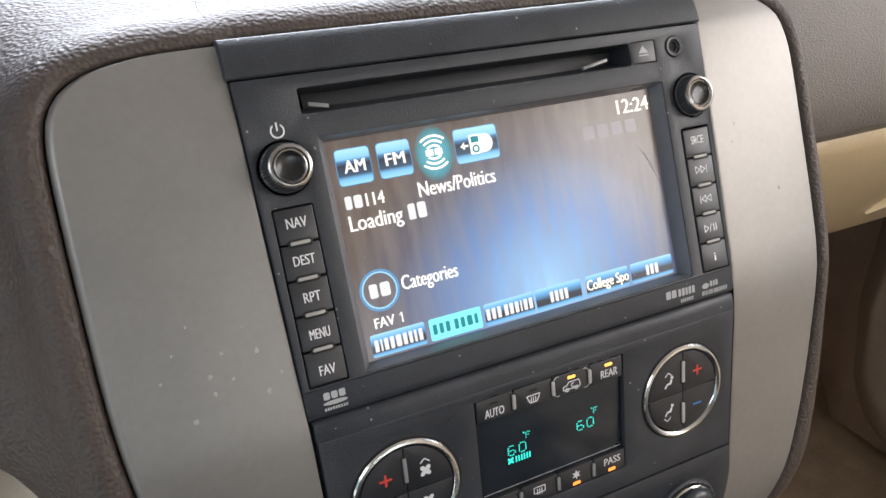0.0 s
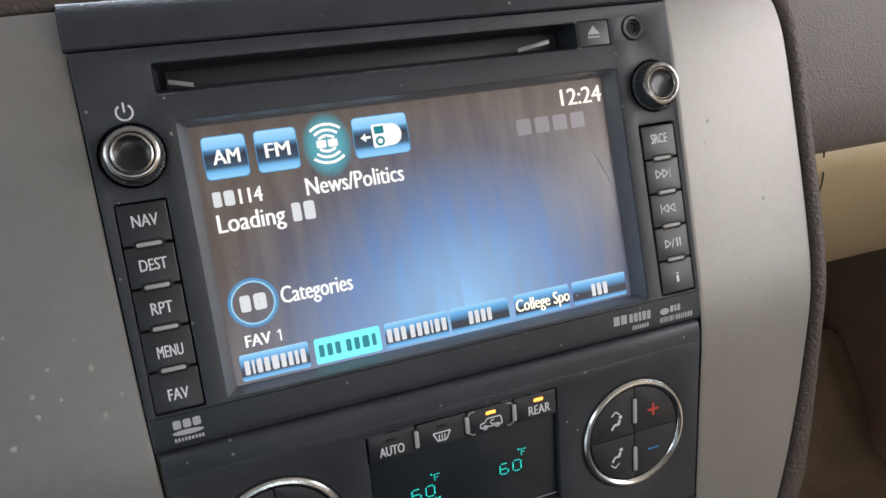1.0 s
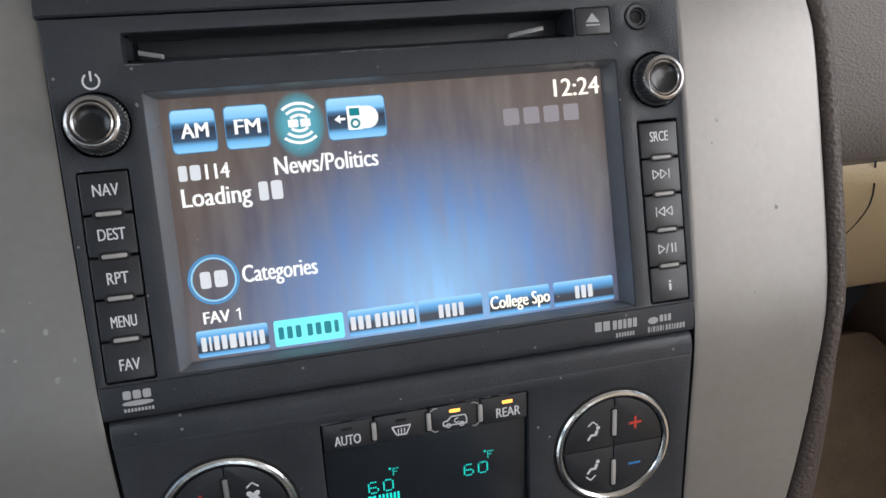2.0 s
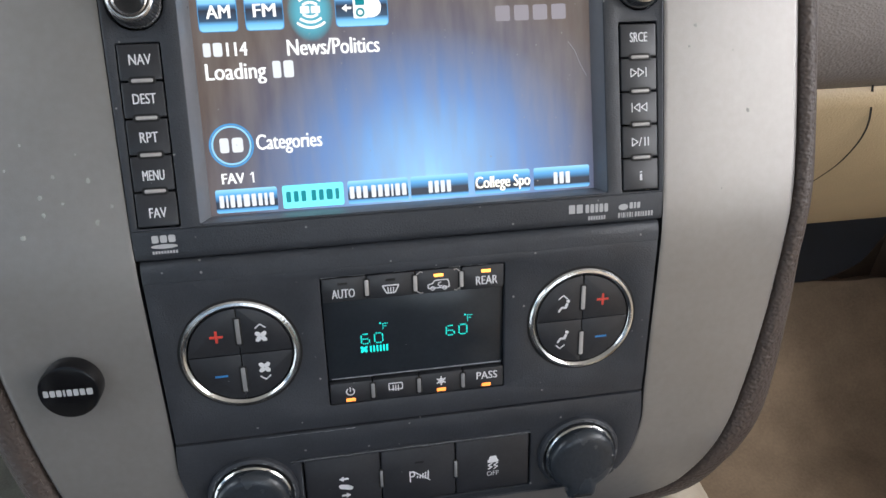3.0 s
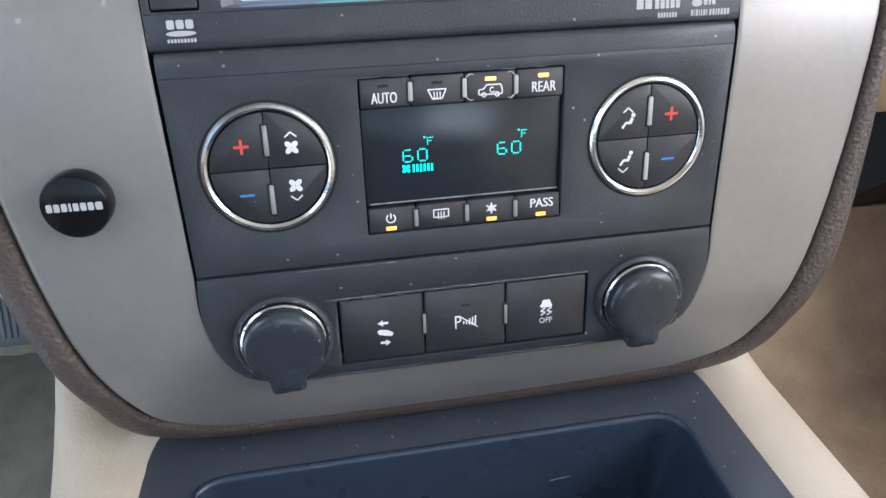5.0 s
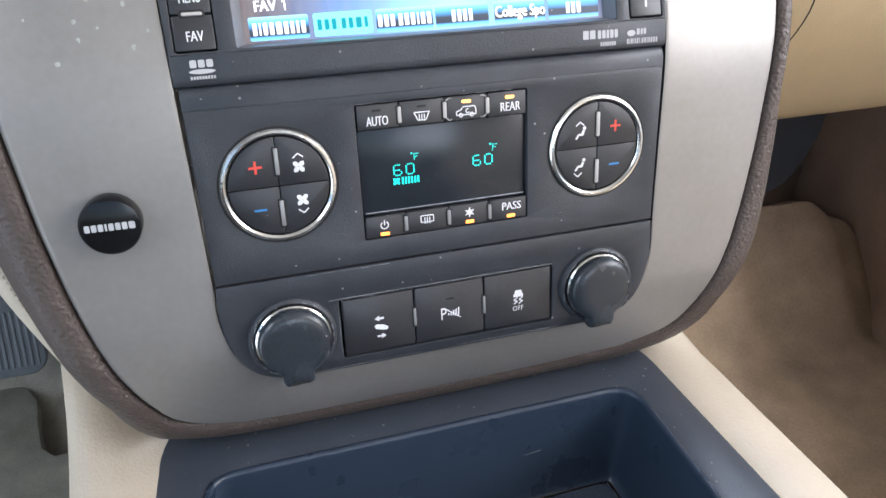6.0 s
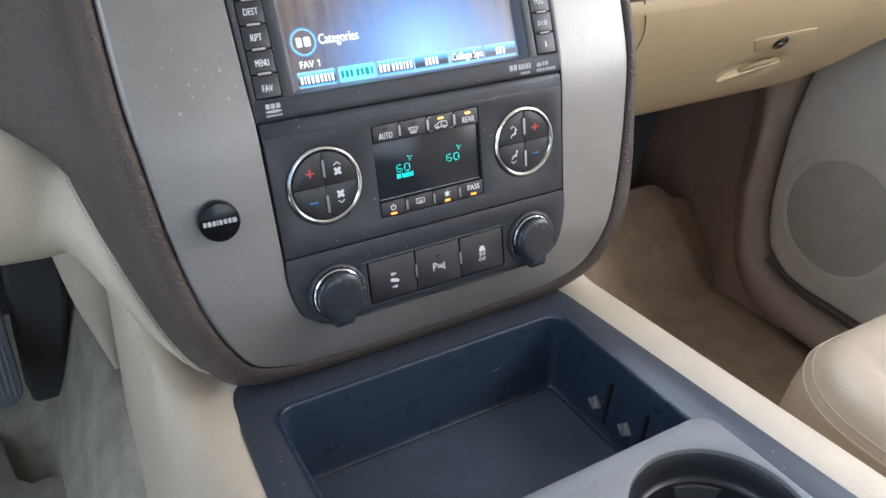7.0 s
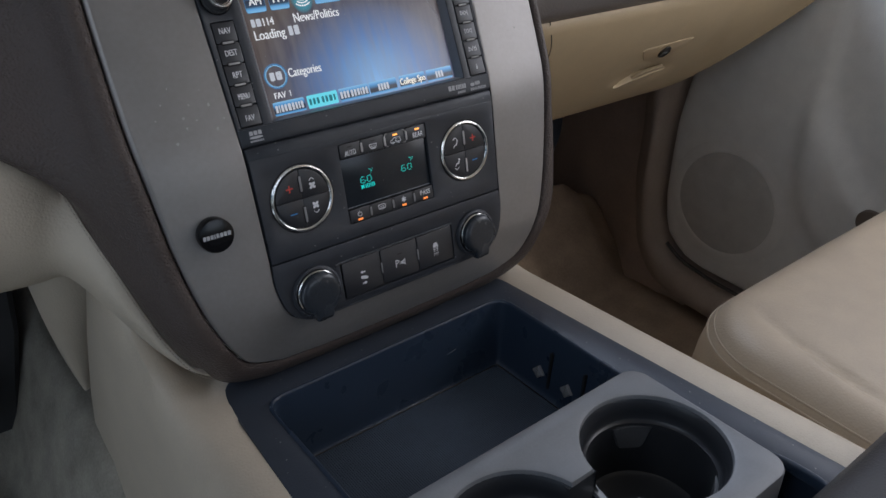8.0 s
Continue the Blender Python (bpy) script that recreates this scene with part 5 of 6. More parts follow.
part("strip_ledge", prism([(-52, -86.4), (-52, -87.4), (-47, -86.2), (45, -86.2), (45, -85.0), (-47, -85.0)], 0, 1.3, 0.4), BLACK, switches, "raised worn ledge above the keys")
for i, (x0, x1) in enumerate(((-47.1, -17.2), (-16.8, 13.4), (13.8, 44.6))):
    k = part("switch_key", prism(rrect(x0, x1, -112.0, -86.9, 0.8, 2), -5, 0.3, 0.6), KEY, switches)
    c, z0, z1, bm = (-31.8, -1.4, 29.4)[i], 0.3, 0.36, bmesh.new()
    if i == 0:
        for y, way in ((-97.4, -1), (-105.4, 1)):
            prism([(c + way * 2.2, y), (c + way * 0.3, y + 1.3), (c + way * 0.3, y - 1.3)][::way], z0, z1, 0, bm)
            bar(bm, c + way * 0.3, y, c - way * 1.6, y, 0.9, z0, z1)
        prism([(c - 2.6, -100.6), (c - 1.6, -99.9), (c + 1.4, -100.4), (c + 3.4, -101.8), (c + 2.6, -103.0), (c + 0.4, -102.6), (c - 2.0, -101.9)], z0, z1, 0, bm)
    elif i == 1:
        part("unlit_lamp", prism(rrect(c - 1.8, c + 1.8, -94.4, -93.6, 0.2, 1), z0, z1, 0), GAP, k)
        part("key_letter", lettering("P", c - 4.2, c - 1.8, -103.2, -98.0, z1), WHITE, k)
        for j in range(5):
            bar(bm, c - 1.0 + j * 1.1, -101.6 - j * 0.25, c - 1.0 + j * 1.1 + 0.2, -100.6 + j * 0.5, 0.55, z0, z1)
        bar(bm, c - 2.8, -98.0, c + 4.4, -103.4, 0.4, z0 + 0.02, z1 + 0.02)
    else:
        prism([(c - 1.9, -97.4), (c - 1.3, -95.6), (c + 1.3, -95.6), (c + 1.9, -97.4)], z0, z1, 0, bm)
        prism(rrect(c - 2.3, c + 2.3, -98.8, -97.4, 0.3, 1), z0, z1, 0, bm)
        for dx in (-1.3, 1.1):
            for a, b in (((1.0, -99.0), (-0.8, -100.2)), ((-0.8, -100.2), (1.0, -100.9)), ((1.0, -100.9), (-0.8, -102.0))):
                bar(bm, c + dx + a[0], a[1], c + dx + b[0], b[1], 0.5, z0, z1)
        part("key_word", lettering("OFF", c - 2.6, c + 2.4, -105.2, -103.0, z1), WHITE, k)
    part("key_symbol", bm, WHITE, k)
    if i < 2:
        part("lens_socket", prism(rrect(x1 - 0.9, x1 + 1.5, -104.0, -95.0, 0.4), -1, 0.42, 0.1), GAP, switches)
        part("lens_bar", prism(rrect(x1 - 0.4, x1 + 0.8, -103.4, -95.6, 0.3), -1, 0.9, 0.3), GREYBAR, switches, "grey key light bar")

# one pale grey for real wear and for the painted glints on worn edges
WORN_GLINT = material("worn_glint_grey", (0.18, 0.185, 0.195), 0.35, vary=0.5, vary_scale=200)
wear = random.Random(11)


def scuffs(owner, x0, y0, x1, y1, z, amount=0.5, width=0.3):
    """A worn edge: a broken line of short pale scuffs along an edge, with its bright glints painted in."""
    bm, f, length = bmesh.new(), 0.0, math.hypot(x1 - x0, y1 - y0)
    while f < 1:
        run, gap = wear.uniform(0.6, 7.0) / length, wear.uniform(0.3, 5.0) * (1 - amount) / amount / length
        g = min(1, f + run)
        ox, oy, w = wear.uniform(-0.1, 0.1), wear.uniform(-0.12, 0.12), width * wear.uniform(0.4, 1.2)
        bar(bm, x0 + (x1 - x0) * f + ox, y0 + (y1 - y0) * f + oy, x0 + (x1 - x0) * g + ox, y0 + (y1 - y0) * g + oy, w, z - 0.05, z + 0.03)
        f = g + gap
    return part("worn_glint_edge", bm, WORN_GLINT, owner, "scuffed pale edge, its glints painted in")


for x0, y0, x1, y1, z, amount, w in ((-52, -85.4, 45, -85.3, 1.3, 0.93, 0.3), (-60, -117.8, -14, -117.7, -1.75, 0.9, 0.22), (2, -117.7, 50, -117.6, -1.75, 0.85, 0.3), (-48.4, -111, -48.3, -88, 0.22, 0.8, 0.2), (-47, -86.6, 30, -86.5, 0.34, 0.4, 0.16), (-60, -73.8, -26, -73.8, 0.22, 0.9, 0.18)):
    scuffs(switches, x0, y0, x1, y1, z, amount, w)
scuffs(climate, -34.6, -9.4, 33.6, -9.4, 0.02, 0.3, 0.2)
scuffs(radio, -77, 104.0, 60, 104.0, 0.02, 0.25, 0.18)

# ---- power outlets ----
for x in (-67.4, 66.2):
    out = thing("power_outlet", "round power outlet with a worn black rubber cap, closed", "power outlet", HV @ Matrix.Translation((x / 1000, -0.0990, 0)), group="power outlets")
    part("collar", lathe([(17.6, -3), (17.6, 0.6), (17.2, 1.8), (16.0, 2.4), (15.2, 1.8), (15.0, -2)], 0, 0, 56), BLACK, out, "black collar")
    part("liner_ring", lathe([(15.0, 0), (14.9, 3.2), (14.3, 3.8), (13.6, 3.4)], 0, 0, 56), CHROME, out, "worn bright ring under the cap")
    cap_pts = [(14.2 * math.cos(radians(a)), 14.2 * math.sin(radians(a))) for a in range(-62, 243, 5)]
    cap_pts += [(-6.3, -13.6), (-6.2, -16.6), (-5.7, -17.7), (-4.6, -18.3), (4.6, -18.3), (5.7, -17.7), (6.2, -16.6), (6.3, -13.6)]
    rows = []
    for d, z in ((0.4, 3.0), (0, 3.6), (0, 6.2), (0.5, 7.4), (1.6, 8.3), (4, 8.8), (7.5, 8.9)):
        rows.append([(px * (1 - d / 14), (py + 1) * (1 - d / 16) - 1, z) for px, py in cap_pts])
    bm = loft(rows, closed=True)
    bm.verts.ensure_lookup_table()
    bm.faces.new(bm.verts[-len(cap_pts):])
    cap = part("cap", bm, CAP, out, "scuffed black rubber cap with tab", smooth=50)
    rim = bmesh.new()
    for a in range(0, 360, 6):
        if wear.random() < 0.45:
            arc(rim, 0, 0, 16.0 + wear.uniform(-0.3, 0.3), a, a + wear.uniform(2, 9), wear.uniform(0.2, 0.5), 2.2, 2.46, 4)
        if wear.random() < 0.3 and 20 < a < 170:
            arc(rim, 0, 0, 14.6 + wear.uniform(-0.15, 0.15), a, a + wear.uniform(2, 8), wear.uniform(0.2, 0.45), 3.6, 3.9, 4)
    part("worn_rim", rim, WORN_GLINT, out, "scuffed pale rim")
    part("tab_slot", prism(rrect(-4.0, 4.0, -16.6, -15.8, 0.3), 8.0, 8.9, 0.2), GAP, cap)

# ---- round magnetic mount stuck on the trim ----
mp_ = on_stack(-124.2, -42, crown(124))
mount_m = Matrix.Translation(mp_) @ HV.to_3x3().to_4x4() @ Matrix.Rotation(radians(-3), 4, "Y")
mount = thing("phone_mount_disc", "round black magnetic phone mount stuck on the silver trim", "phone mount", mount_m)
part("disc", lathe([(10.2, -1), (10.4, 0.5), (10.4, 6.2), (10.0, 6.9), (9.4, 7.1), (0.05, 7.1)], 0, 0, 56), material("matte_black_disc", (0.006, 0.006, 0.007), 0.18, vary=0.2, dust=0.4, spec=0.3), mount)
part("brand_mark", blocks((1, 1, 1, .5, 1, 1, 1, 1.2), -8.4, 8.4, -1.3, 1.3, 7.1, 7.16, 0.16), PALE, mount, "pale grey mark")

# ---- passenger door ----
door = thing("passenger_door", "grey-beige vinyl front door panel with a round speaker grille, closed", "car door", Matrix.Translation((0.72, -0.2, 0.1)))
DX = 0.70


def along(table, z):
    """Linear look-up in a table of (z, value) rows, from high to low."""
    for (z0, a), (z1, b) in zip(table, table[1:]):
        if z >= z1:
            return a + (b - a) * min(1.0, max(0.0, (z0 - z) / (z0 - z1)))
    return table[-1][1]


def soft_step(x, w):
    f = min(1.0, max(0.0, x / w + 0.5))
    return f * f * (3 - 2 * f)


LEAF_FRONT = ((0.42, 0.052), (0.38, 0.057), (0.312, 0.051), (0.273, 0.044), (0.223, 0.016), (0.199, -0.012), (0.15, -0.07), (0.05, -0.15))
LEAF_BACK = ((0.42, 0.056), (0.374, 0.034), (0.302, -0.027), (0.27, -0.07), (0.24, -0.14), (0.05, -0.6))


def door_x(y, z):
    bulge = 0.035 * math.exp(-((z - 0.50) / 0.10) ** 2) * (1 / (1 + math.exp((y + 0.02) / 0.03)))
    front, back = soft_step(along(LEAF_FRONT, z) - y, 0.016), soft_step(along(LEAF_BACK, z) - y, 0.05)
    return DX + 0.015 - bulge + 0.04 * max(0, z - 0.35) - 0.009 * front + 0.016 * front * back


# the front edge runs down ahead of the speaker and round into the sill
DOOR_FRONT = ((0.70, 0.225), (0.42, 0.235), (0.356, 0.2467), (0.29, 0.254), (0.22, 0.2515), (0.17, 0.248), (0.135, 0.240), (0.11, 0.230), (0.094, 0.212), (0.083, 0.193), (0.0765, 0.160), (0.073, 0.100), (0.071, 0.060))
zsd = [0.071, 0.073, 0.0765, 0.080, 0.083, 0.088, 0.094, 0.102, 0.11, 0.122] + [0.135 + 0.0125 * j for j in range(46)]
rows = []
for i in range(130):
    row = []
    for z in zsd:
        yy = along(DOOR_FRONT, z) - (0.0, 0.002, 0.006, 0.012)[i] if i < 4 else along(DOOR_FRONT, z) - 0.012 - 0.01 * (i - 3)
        low_edge = 0.016 * max(0.0, 1 - (z - 0.071) / 0.008) ** 2
        row.append((door_x(yy, z) + (0.022, 0.008, 0.002, 0.0)[min(i, 3)] + low_edge, yy, z))
    rows.append(row)
part("door_panel", loft(rows), DOORV, door, unit=1, world=True, smooth=60, flip=True)
spk = Matrix(((0, 0, -1, DX + 0.0148), (-1, 0, 0, 0.1395), (0, 1, 0, 0.1985), (0, 0, 0, 1)))
part("speaker_surround", place(lathe([(99, -0.6), (96, 0.2), (90, 0.8), (84, 1.2), (80.5, 0.9), (79, 0.1)], 0, 0, 64), spk), DOORV, door, "raised round speaker surround", unit=1, world=True, smooth=60, flip=True)
part("speaker_grille", place(lathe([(79.6, 0.2), (77, 1.0), (60, 1.6), (30, 2.0), (0.1, 2.1)], 0, 0, 64), spk), GRILLE, door, "round cloth-like speaker grille", unit=1, world=True, smooth=60, flip=True)
pull = bmesh.new()
prism(rrect(-48, 48, -16, 16, 15), 0, 8, 3, pull)
part("pull_recess", place(pull, Matrix(((0, 0, -1, DX + 0.005), (-1, 0, 0, -0.098), (0, 1, 0, 0.266), (0, 0, 0, 1)))), material("dark_taupe_plastic", (0.15, 0.12, 0.095), 0.5), door, "dark brown pull recess", unit=1, world=True)

seal_line = curve_through([(0.708, 0.218, 0.094), (0.708, 0.190, 0.0785), (0.708, 0.150, 0.0715), (0.708, 0.07, 0.0680), (0.708, -0.4, 0.066)], 40)


def bead(pts, r, n=8):
    rows = []
    for i, p in enumerate(pts):
        t = (pts[min(len(pts) - 1, i + 1)] - pts[max(0, i - 1)]).normalized()
        a = t.cross(Vector((1, 0, 0))).normalized()
        b = t.cross(a)
        rows.append([p + a * r * math.cos(2 * math.pi * k / n) + b * r * math.sin(2 * math.pi * k / n) for k in range(n)])
    return loft(rows, closed=True, cap=True)


part("door_seal", bead(seal_line, 0.0030), material("taupe_rubber", (0.055, 0.050, 0.046), 0.6), door, "dark taupe rubber door seal", unit=1, world=True)

# ---- kick panel and sill ----
kick = thing("kick_panel", "beige moulded kick panel running down into the door sill", "trim panel", Matrix.Translation((0.68, 0.3, 0)))
KICK = material("taupe_kick_plastic", (0.35, 0.29, 0.243), 0.6, vary=0.12, vary_scale=18, bump=0.25, bump_scale=900, cells=True)
inner_edge = curve_through([(0.690, 0.292, 0.46), (0.690, 0.288, 0.36), (0.690, 0.276, 0.28), (0.690, 0.2735, 0.186), (0.690, 0.2645, 0.129), (0.690, 0.2560, 0.090), (0.690, 0.2390, 0.060), (0.688, 0.208, 0.034), (0.684, 0.160, 0.026), (0.680, 0.09, 0.024), (0.676, -0.4, 0.022)], 60)
outer_edge = curve_through([(0.716, 0.246, 0.46), (0.716, 0.252, 0.36), (0.716, 0.260, 0.29), (0.716, 0.256, 0.19), (0.716, 0.246, 0.137), (0.716, 0.232, 0.100), (0.716, 0.205, 0.077), (0.716, 0.175, 0.068), (0.716, 0.135, 0.064), (0.716, 0.07, 0.062), (0.716, -0.4, 0.060)], 60)
rows = [[p + Vector((0.020, 0.03, 0)) for p in inner_edge], [p + Vector((0.004, 0.012, -0.004 if p.z < 0.1 else 0)) for p in inner_edge]]
for f, out in ((0.0, 0.0), (0.12, 0.0035), (0.3, 0.006), (0.5, 0.006), (0.7, 0.004), (0.88, 0.001), (1.0, 0.0)):
    rows.append([p.lerp(q, f) + Vector((-out, -out * 0.3, out * (1 if p.z < 0.08 else 0))) for p, q in zip(inner_edge, outer_edge)])
rows.append([q + Vector((0.03, -0.004, 0)) for q in outer_edge])
part("moulding", loft(rows), KICK, kick, unit=1, world=True, smooth=60, flip=True)
rib_mat = material("sill_rib_plastic", (0.27, 0.225, 0.18), 0.5)
for k in range(6):
    f = 0.25 + 0.11 * k
    line = [p.lerp(q, f) + Vector((-0.005, 0, 0.005)) for p, q in zip(inner_edge, outer_edge)][38:]
    part("sill_rib", bead(line, 0.0018, 6), rib_mat, kick, unit=1, world=True)

# ---- passenger seat ----
seat = thing("passenger_seat", "cream leather front passenger seat cushion with piped seams", "car seat", Matrix.Translation((0.45, -0.4, 0.0)))
SX0, SX1, SY0, SY1 = 0.203, 0.685, -0.75, -0.112
SWELL = [(0.035, 0.06), (0.020, 0.12), (0.004, 0.20), (0.0, 0.25), (0.0005, 0.295), (0.0025, 0.322), (0.0050, 0.337), (0.0065, 0.3425), (0.0082, 0.3455), (0.0100, 0.3485), (0.0135, 0.3545), (0.0185, 0.3595), (0.026, 0.3632), (0.033, 0.3650)]
SWELL += [(0.033 + 0.004 * k, 0.365 + 0.0025 * (1 - math.exp(-k / 5))) for k in range(1, 44)]
CREASE = curve_through([(0.290, -0.134, 0), (0.273, -0.146, 0), (0.2605, -0.169, 0), (0.253, -0.197, 0), (0.2490, -0.222, 0), (0.2445, -0.2486, 0), (0.2401, -0.2745, 0), (0.234, -0.34, 0), (0.232, -0.60, 0)], 60)


def seat_sag(x, y):
    """How far the padding dips at the sewn crease and in the sat-on middle."""
    near = min(range(60), key=lambda k: (CREASE[k].x - x) ** 2 + (CREASE[k].y - y) ** 2)
    d = math.hypot(CREASE[near].x - x, CREASE[near].y - y)
    fade = min(1.0, near / 11.0)
    inside = 1 if x > CREASE[near].x else 0
    return fade * (0.0046 * math.exp(-(d / 0.0042) ** 2) + 0.0022 * inside * math.exp(-d / 0.05) + 0.0008 * math.exp(-d / 0.02)) + 0.0014 * noise.noise((x * 22, y * 22, 0.7))


def seat_ring(d, z, sag=False):
    corners = shrunk(SX0 * 1000, SX1 * 1000, SY0 * 1000, SY1 * 1000, 75, d * 1000, 12)
    out, a_corner = [], len(corners) // 4
    for i, ((ax, ay), (bx, by)) in enumerate(zip(corners, corners[1:] + corners[:1])):
        n = 60 if (i + 1) % a_corner == 0 else 1
        for k in range(n):
            x, y = (ax + (bx - ax) * k / n) / 1000, (ay + (by - ay) * k / n) / 1000
            out.append(Vector((x, y, z + 0.008 * max(0, -y - 0.1) - (seat_sag(x, y) if sag else 0))))
    return out


rows = [seat_ring(d, z, d > 0.018 and z > 0.3) for d, z in SWELL]
bm = loft(rows, closed=True)
bm.verts.ensure_lookup_table()
bm.faces.new(bm.verts[-len(rows[0]):])
part("cushion", bm, SEATL, seat, unit=1, world=True, smooth=70)


def tube(pts, r, n=6, closed=False):
    rows, m = [], len(pts)
    for i, p in enumerate(pts):
        t = (pts[(i + 1) % m] - pts[i - 1]).normalized() if closed else (pts[min(m - 1, i + 1)] - pts[max(0, i - 1)]).normalized()
        a = t.cross(Vector((0, 0, 1))).normalized()
        b = t.cross(a)
        rows.append([p + a * r * math.cos(2 * math.pi * k / n) + b * r * math.sin(2 * math.pi * k / n) for k in range(n)])
    if closed:
        rows.append(rows[0])
    return loft(rows, closed=True, cap=not closed)


for d, z in ((0.0060, 0.3420), (0.0096, 0.3480)):
    part("piping", tube(seat_ring(d, z), 0.0010, closed=True), SEATL, seat, "raised seam piping", unit=1, world=True)
part("seat_back", loft([[(x, y, z) for x in (0.20, 0.25, 0.45, 0.65, 0.70)] for y, z in ((-0.75, 0.30), (-0.66, 0.38), (-0.70, 0.55), (-0.80, 0.85), (-0.85, 0.95), (-0.93, 0.95))]), SEATL, seat, "upright backrest", unit=1, world=True, smooth=60)

# ---- floor ----
rows = []
for i in range(241):
    x = -0.85 + 1.7 * i / 240
    row = []
    for j in range(96):
        y = 0.85 - (0.0125 * j if j < 64 else 0.8 + 0.058 * (j - 64))
        if x > 0.05:
            up = max(0.0, y - 0.27)
            z = 1.2 * up * up / (up + 0.06)
        else:
            z = 0.62 * max(0.0, y - 0.42)
        tun = min(1.0, max(0.0, (0.275 - abs(x + 0.005)) / 0.10))
        tun = tun * tun * (3 - 2 * tun)
        z += tun * (0.08 + 0.12 * min(1.0, max(0.0, (y - 0.02) / 0.14)))
        if x > 0.05:
            # the toe board's carpet ends in a rounded edge, with a raised border along the side
            top = 0.447 - 0.045 * max(0.0, (x - 0.64) / 0.085) ** 2.5
            fall = min(1.0, max(0.0, (y - top + 0.028) / 0.06))
            z -= 0.10 * fall * fall * (3 - 2 * fall) + 1.4 * max(0.0, y - top - 0.02)
            border = min(1.0, max(0.0, (y - 0.26) / 0.05))
            z += border * (0.007 * math.exp(-((x - 0.714) / 0.008) ** 2) - 0.007 * math.exp(-((x - 0.695) / 0.009) ** 2))
            z = max(z, -0.01)
        z += 0.008 * noise.noise((x * 9, y * 5, 0.3)) + 0.003 * noise.noise((x * 40, y * 40, 4.1))
        row.append((x, y, z))
    rows.append(row)
solid("floor_passenger", loft(rows[116:]), CARPET, "worn brown carpet floor of the passenger footwell", "carpet", "structure", smooth=60)
# same carpet as the passenger side; its greyer light is put into the colour
solid("floor_driver", loft(rows[:119]), material("brown_carpet_cool_light", (0.34, 0.31, 0.255), 0.95, vary=0.3, vary_scale=26, bump=1.0, bump_scale=700), "carpet floor of the driver footwell, its cooler light put into a grey-taupe colour", "carpet", "structure", smooth=60)

mat_pts = [(-0.66, 0.42), (-0.66, -0.3), (-0.243, -0.3), (-0.243, 0.285), (-0.246, 0.320), (-0.257, 0.340), (-0.272, 0.343), (-0.287, 0.342), (-0.300, 0.356), (-0.307, 0.39), (-0.312, 0.43), (-0.33, 0.46), (-0.60, 0.46)]
mat_bm = prism([(x * 1000, y * 1000) for x, y in mat_pts], 10, 24, 4)
mat_thing = thing("floor_mat", "taupe carpet floor mat with a cut corner by the pedal", "floor mat", Matrix.Translation((-0.4, 0, 0)))
part("mat", mat_bm, MAT, mat_thing, world=True)

# ---- accelerator pedal ----
pm = Matrix.Translation((-0.321, 0.385, 0.200)) @ Matrix.Rotation(radians(62), 4, "X")
pedal = thing("accelerator_pedal", "black rubber accelerator pedal with upright ribs", "pedal", pm)
bm = prism(rrect(-52, 54, -80, 95, 16, 6), -8, 0, 2.5)
pad_ob = part("pad", bm, PEDAL, pedal)
for i in range(18):
    x = -46 + i * 5.4
    part("rib", prism(rrect(x, x + 2.8, -72, -18, 1.2, 2), -1, 1.4, 0.8), PEDAL, pad_ob)
part("arm", prism(rrect(-12, 12, 40, 260, 6), -22, -8, 3), RUBBER, pedal, "black pedal arm")

FELT_SHADE = material("black_felt_and_shade", (0.040, 0.040, 0.041), 0.9)
# black block put where only shade lies beside the pedal
foot_shade = thing("footwell_shade", "black block added for the shade beside the pedal, with the dash underside", "pedal housing", Matrix.Translation((-0.24, 0.33, 0.2)))
rows = []
for z, x0, x1, y in ((0.065, -0.268, -0.229, 0.42), (0.10, -0.270, -0.226, 0.412), (0.20, -0.262, -0.205, 0.405), (0.30, -0.250, -0.196, 0.40), (0.46, -0.240, -0.19, 0.39)):
    rows.append([(x0, y + 0.12, z), (x0, y + 0.006, z), (x0 + 0.006, y, z), (x1 - 0.006, y, z), (x1, y + 0.006, z), (x1, y + 0.12, z)])
part("housing", loft(rows, closed=True, cap=True), FELT_SHADE, foot_shade, unit=1, world=True)
part("dash_underside", loft([[(x, y, z) for x in (-0.70, -0.45, -0.21)] for y, z in ((0.11, 0.472), (0.25, 0.465), (0.50, 0.43), (0.56, 0.10))]), FELT_SHADE, foot_shade, "black felt under the dash", unit=1, world=True, flip=True)

# ---- blower housing under the glove box ----
blower = thing("blower_housing", "navy-black plastic blower housing under the glove box", "blower housing", Matrix.Translation((0.40, 0.42, 0.3)))
side = rounded([(0.24, 0.205), (0.500, 0.203), (0.538, 0.222), (0.560, 0.275), (0.560, 0.46), (0.24, 0.46)], 0.012)
rows = [[(x + (0.40 - x) * d, y, z + (0.33 - z) * d) for x, z in side] for y, d in ((0.56, 0.0), (0.352, 0.0), (0.345, 0.008), (0.342, 0.025))]
bm = loft(rows, closed=True)
bm.verts.ensure_lookup_table()
bm.faces.new(bm.verts[-len(side):])
part("housing", bm, material("navy_black_housing", (0.014, 0.018, 0.026), 0.6, vary=0.2), blower, unit=1, world=True)
part("motor_cap", place(lathe([(48, -4), (48, 6), (44, 10), (0.1, 11)], 0, 0, 40), Matrix(((1, 0, 0, 0.46), (0, 1, 0, 0.42), (0, 0, -1, 0.209), (0, 0, 0, 1)))), bpy.data.materials["navy_black_housing"], blower, "round black motor cap", unit=1, world=True)

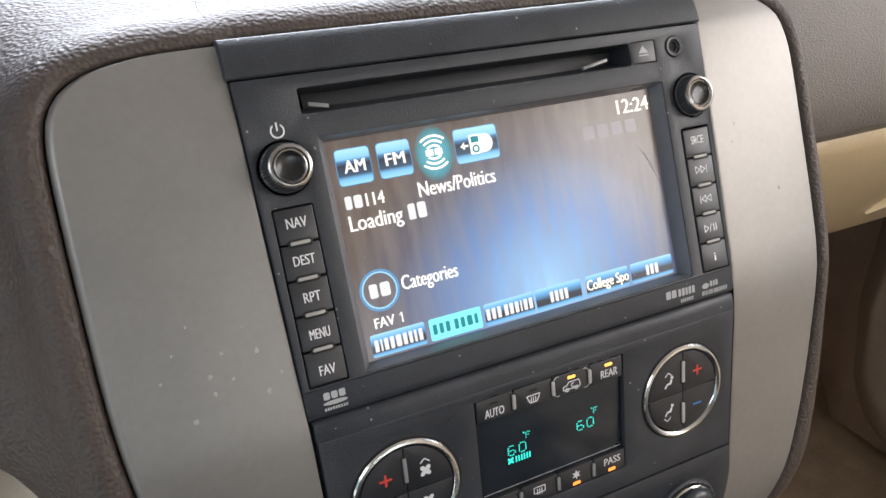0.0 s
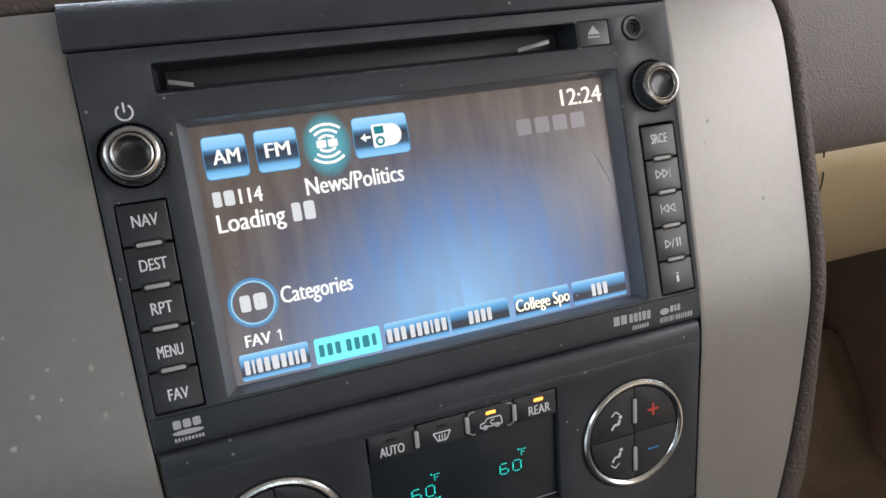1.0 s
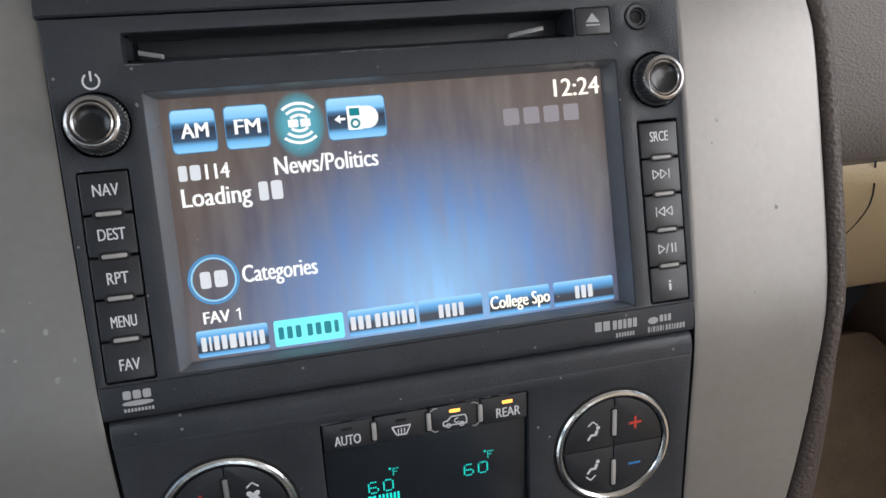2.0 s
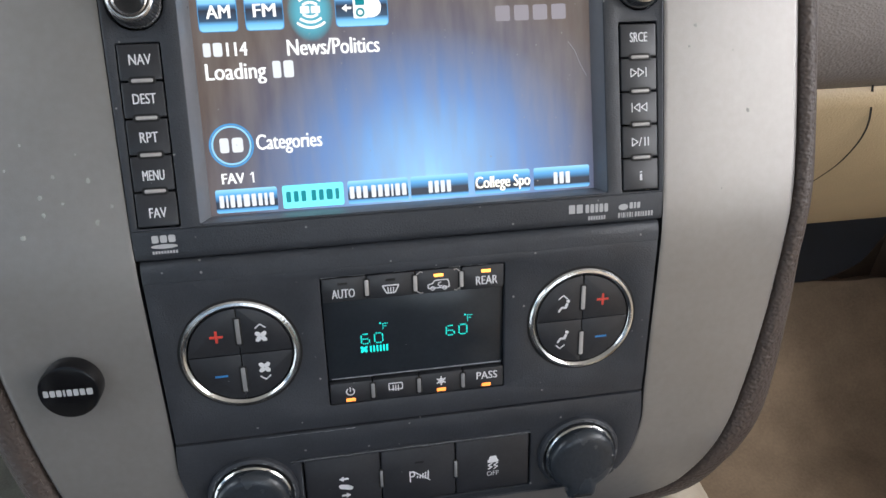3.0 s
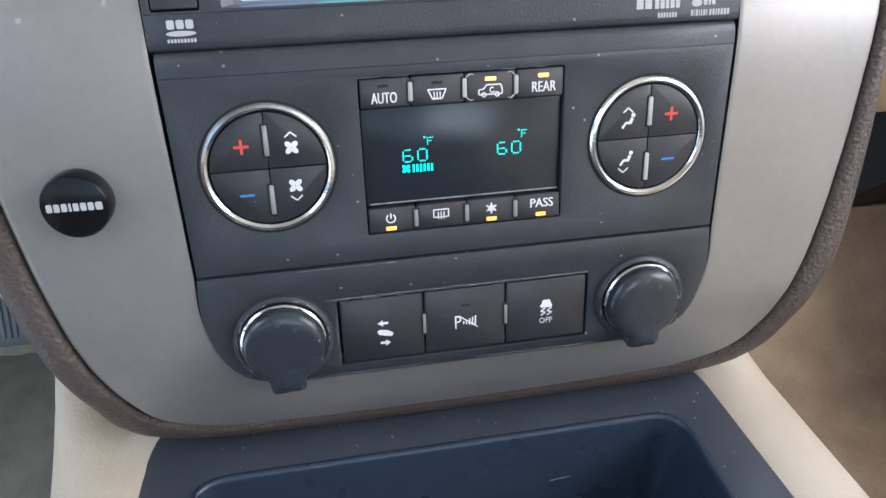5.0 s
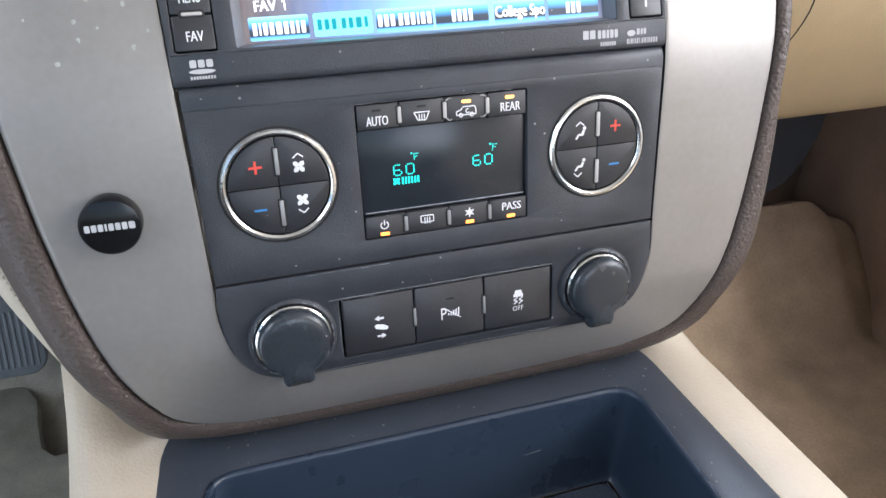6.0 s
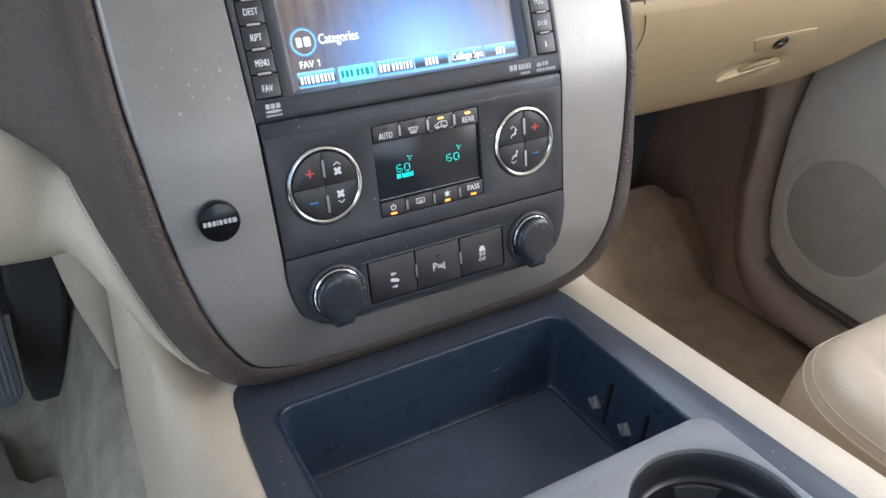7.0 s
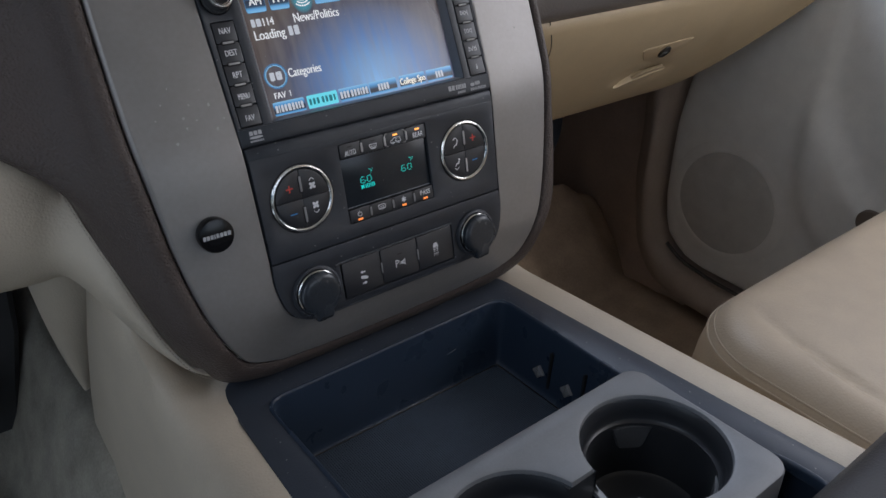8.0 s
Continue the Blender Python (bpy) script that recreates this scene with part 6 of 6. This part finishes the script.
# ---- the rest of the cabin, closed round the camera ----
def wall(name, pts, thick, mat, label, category):
    a, b, c = Vector(pts[0]), Vector(pts[1]), Vector(pts[2])
    n = (b - a).cross(c - b).normalized() * thick
    bm = bmesh.new()
    lo, hi = [bm.verts.new(p) for p in pts], [bm.verts.new(Vector(p) + n) for p in pts]
    bm.faces.new(lo[::-1])
    bm.faces.new(hi)
    bridge(bm, lo, hi)
    return solid(name, bm, mat, label, category, "structure")


side_bm = loft([[(x, y, top * f) for f in (-0.04, 0.1, 0.3, 0.55, 0.75, 1.0)] for x, y, top in ((0.704, 0.16, 0.030), (0.700, 0.255, 0.075), (0.698, 0.280, 0.46), (0.710, 0.305, 0.46), (0.722, 0.34, 0.46), (0.725, 0.45, 0.46), (0.727, 0.60, 0.46), (0.73, 0.80, 0.46))])
solid("wall_footwell_side", side_bm, material("dark_brown_side_felt", (0.46, 0.37, 0.315), 0.9, vary=0.15, vary_scale=14, bump=0.5, bump_scale=900), "dark brown felt side of the passenger footwell", "wall", "structure", smooth=60, flip=True)

DARK = material("dark_felt", (0.02, 0.018, 0.016), 0.9, vary=0.2)
wall("wall_toe", [(0.05, 0.53, -0.05), (0.74, 0.53, -0.05), (0.74, 0.53, 0.45), (0.05, 0.53, 0.45)], 0.02, material("brown_bulkhead_felt", (0.17, 0.132, 0.110), 0.9, vary=0.2), "dark brown felt behind the toe board", "firewall")
wall("wall_front", [(-0.85, 0.85, -0.1), (0.85, 0.85, -0.1), (0.85, 0.85, 0.72), (-0.85, 0.85, 0.72)], 0.03, DARK, "dark felt firewall behind the dash", "firewall")
# side left open for the low fill lamp; the open door is assumed
wall("wall_left", [(-0.80, 0.85, -0.05), (-0.80, 0.06, -0.05), (-0.80, 0.06, 0.70), (-0.80, 0.85, 0.70)], 0.04, DOORV, "grey-beige trim ahead of the open driver door", "wall")
wall("wall_left_rear", [(-0.80, -0.88, -0.05), (-0.80, -1.9, -0.05), (-0.80, -1.9, 0.70), (-0.80, -0.88, 0.70)], 0.04, DOORV, "grey-beige rear door trim", "wall")
wall("sill_left", [(-0.80, 0.06, -0.05), (-0.80, -0.88, -0.05), (-0.80, -0.88, 0.06), (-0.80, 0.06, 0.06)], 0.04, DOORV, "grey-beige sill under the open driver door", "sill")
wall("ground", [(-60, -60, -0.55), (60, -60, -0.55), (60, 60, -0.55), (-60, 60, -0.55)], -0.05, material("asphalt", (0.055, 0.055, 0.056), 0.9, vary=0.3), "grey asphalt under the car", "ground")
wall("wall_right", [(0.78, -1.9, -0.05), (0.78, 0.25, -0.05), (0.78, 0.25, 0.70), (0.78, -1.9, 0.70)], 0.04, DOORV, "grey-beige door trim behind the panel", "car door")
wall("wall_right_front", [(0.76, 0.25, -0.05), (0.74, 0.85, -0.05), (0.74, 0.85, 0.70), (0.76, 0.25, 0.70)], 0.04, material("dark_brown_carpet", (0.26, 0.20, 0.16), 0.95, vary=0.25, vary_scale=22, bump=1.0, bump_scale=700), "dark brown carpeted side of the footwell", "wall")
# unseen wall added to hold back low light from the rear
wall("wall_back", [(-0.79, -0.98, -0.05), (0.77, -0.98, -0.05), (0.77, -1.00, 0.56), (-0.79, -1.00, 0.56)], 0.04, BROWN_SHADED, "dark brown seat trim at the back of the cabin", "wall")
wall("ceiling", [(-0.80, 0.20, 1.16), (0.80, 0.20, 1.16), (0.80, -1.9, 1.18), (-0.80, -1.9, 1.18)], 0.03, HEADLINER, "beige cloth headliner", "ceiling")
wall("pillar_left", [(-0.80, 0.82, 0.70), (-0.72, 0.84, 0.70), (-0.70, 0.22, 1.16), (-0.80, 0.16, 1.16)], 0.04, HEADLINER, "beige windscreen pillar", "pillar")
wall("pillar_right", [(0.72, 0.84, 0.70), (0.80, 0.82, 0.70), (0.80, 0.16, 1.16), (0.70, 0.22, 1.16)], 0.04, HEADLINER, "beige windscreen pillar", "pillar")
for side, x in (("left", -0.80), ("right", 0.80)):
    wall("pillar_middle_" + side, [(x, -0.75, 0.70), (x, -0.90, 0.70), (x, -0.90, 1.17), (x, -0.72, 1.17)], 0.03, HEADLINER, "beige door pillar", "pillar")
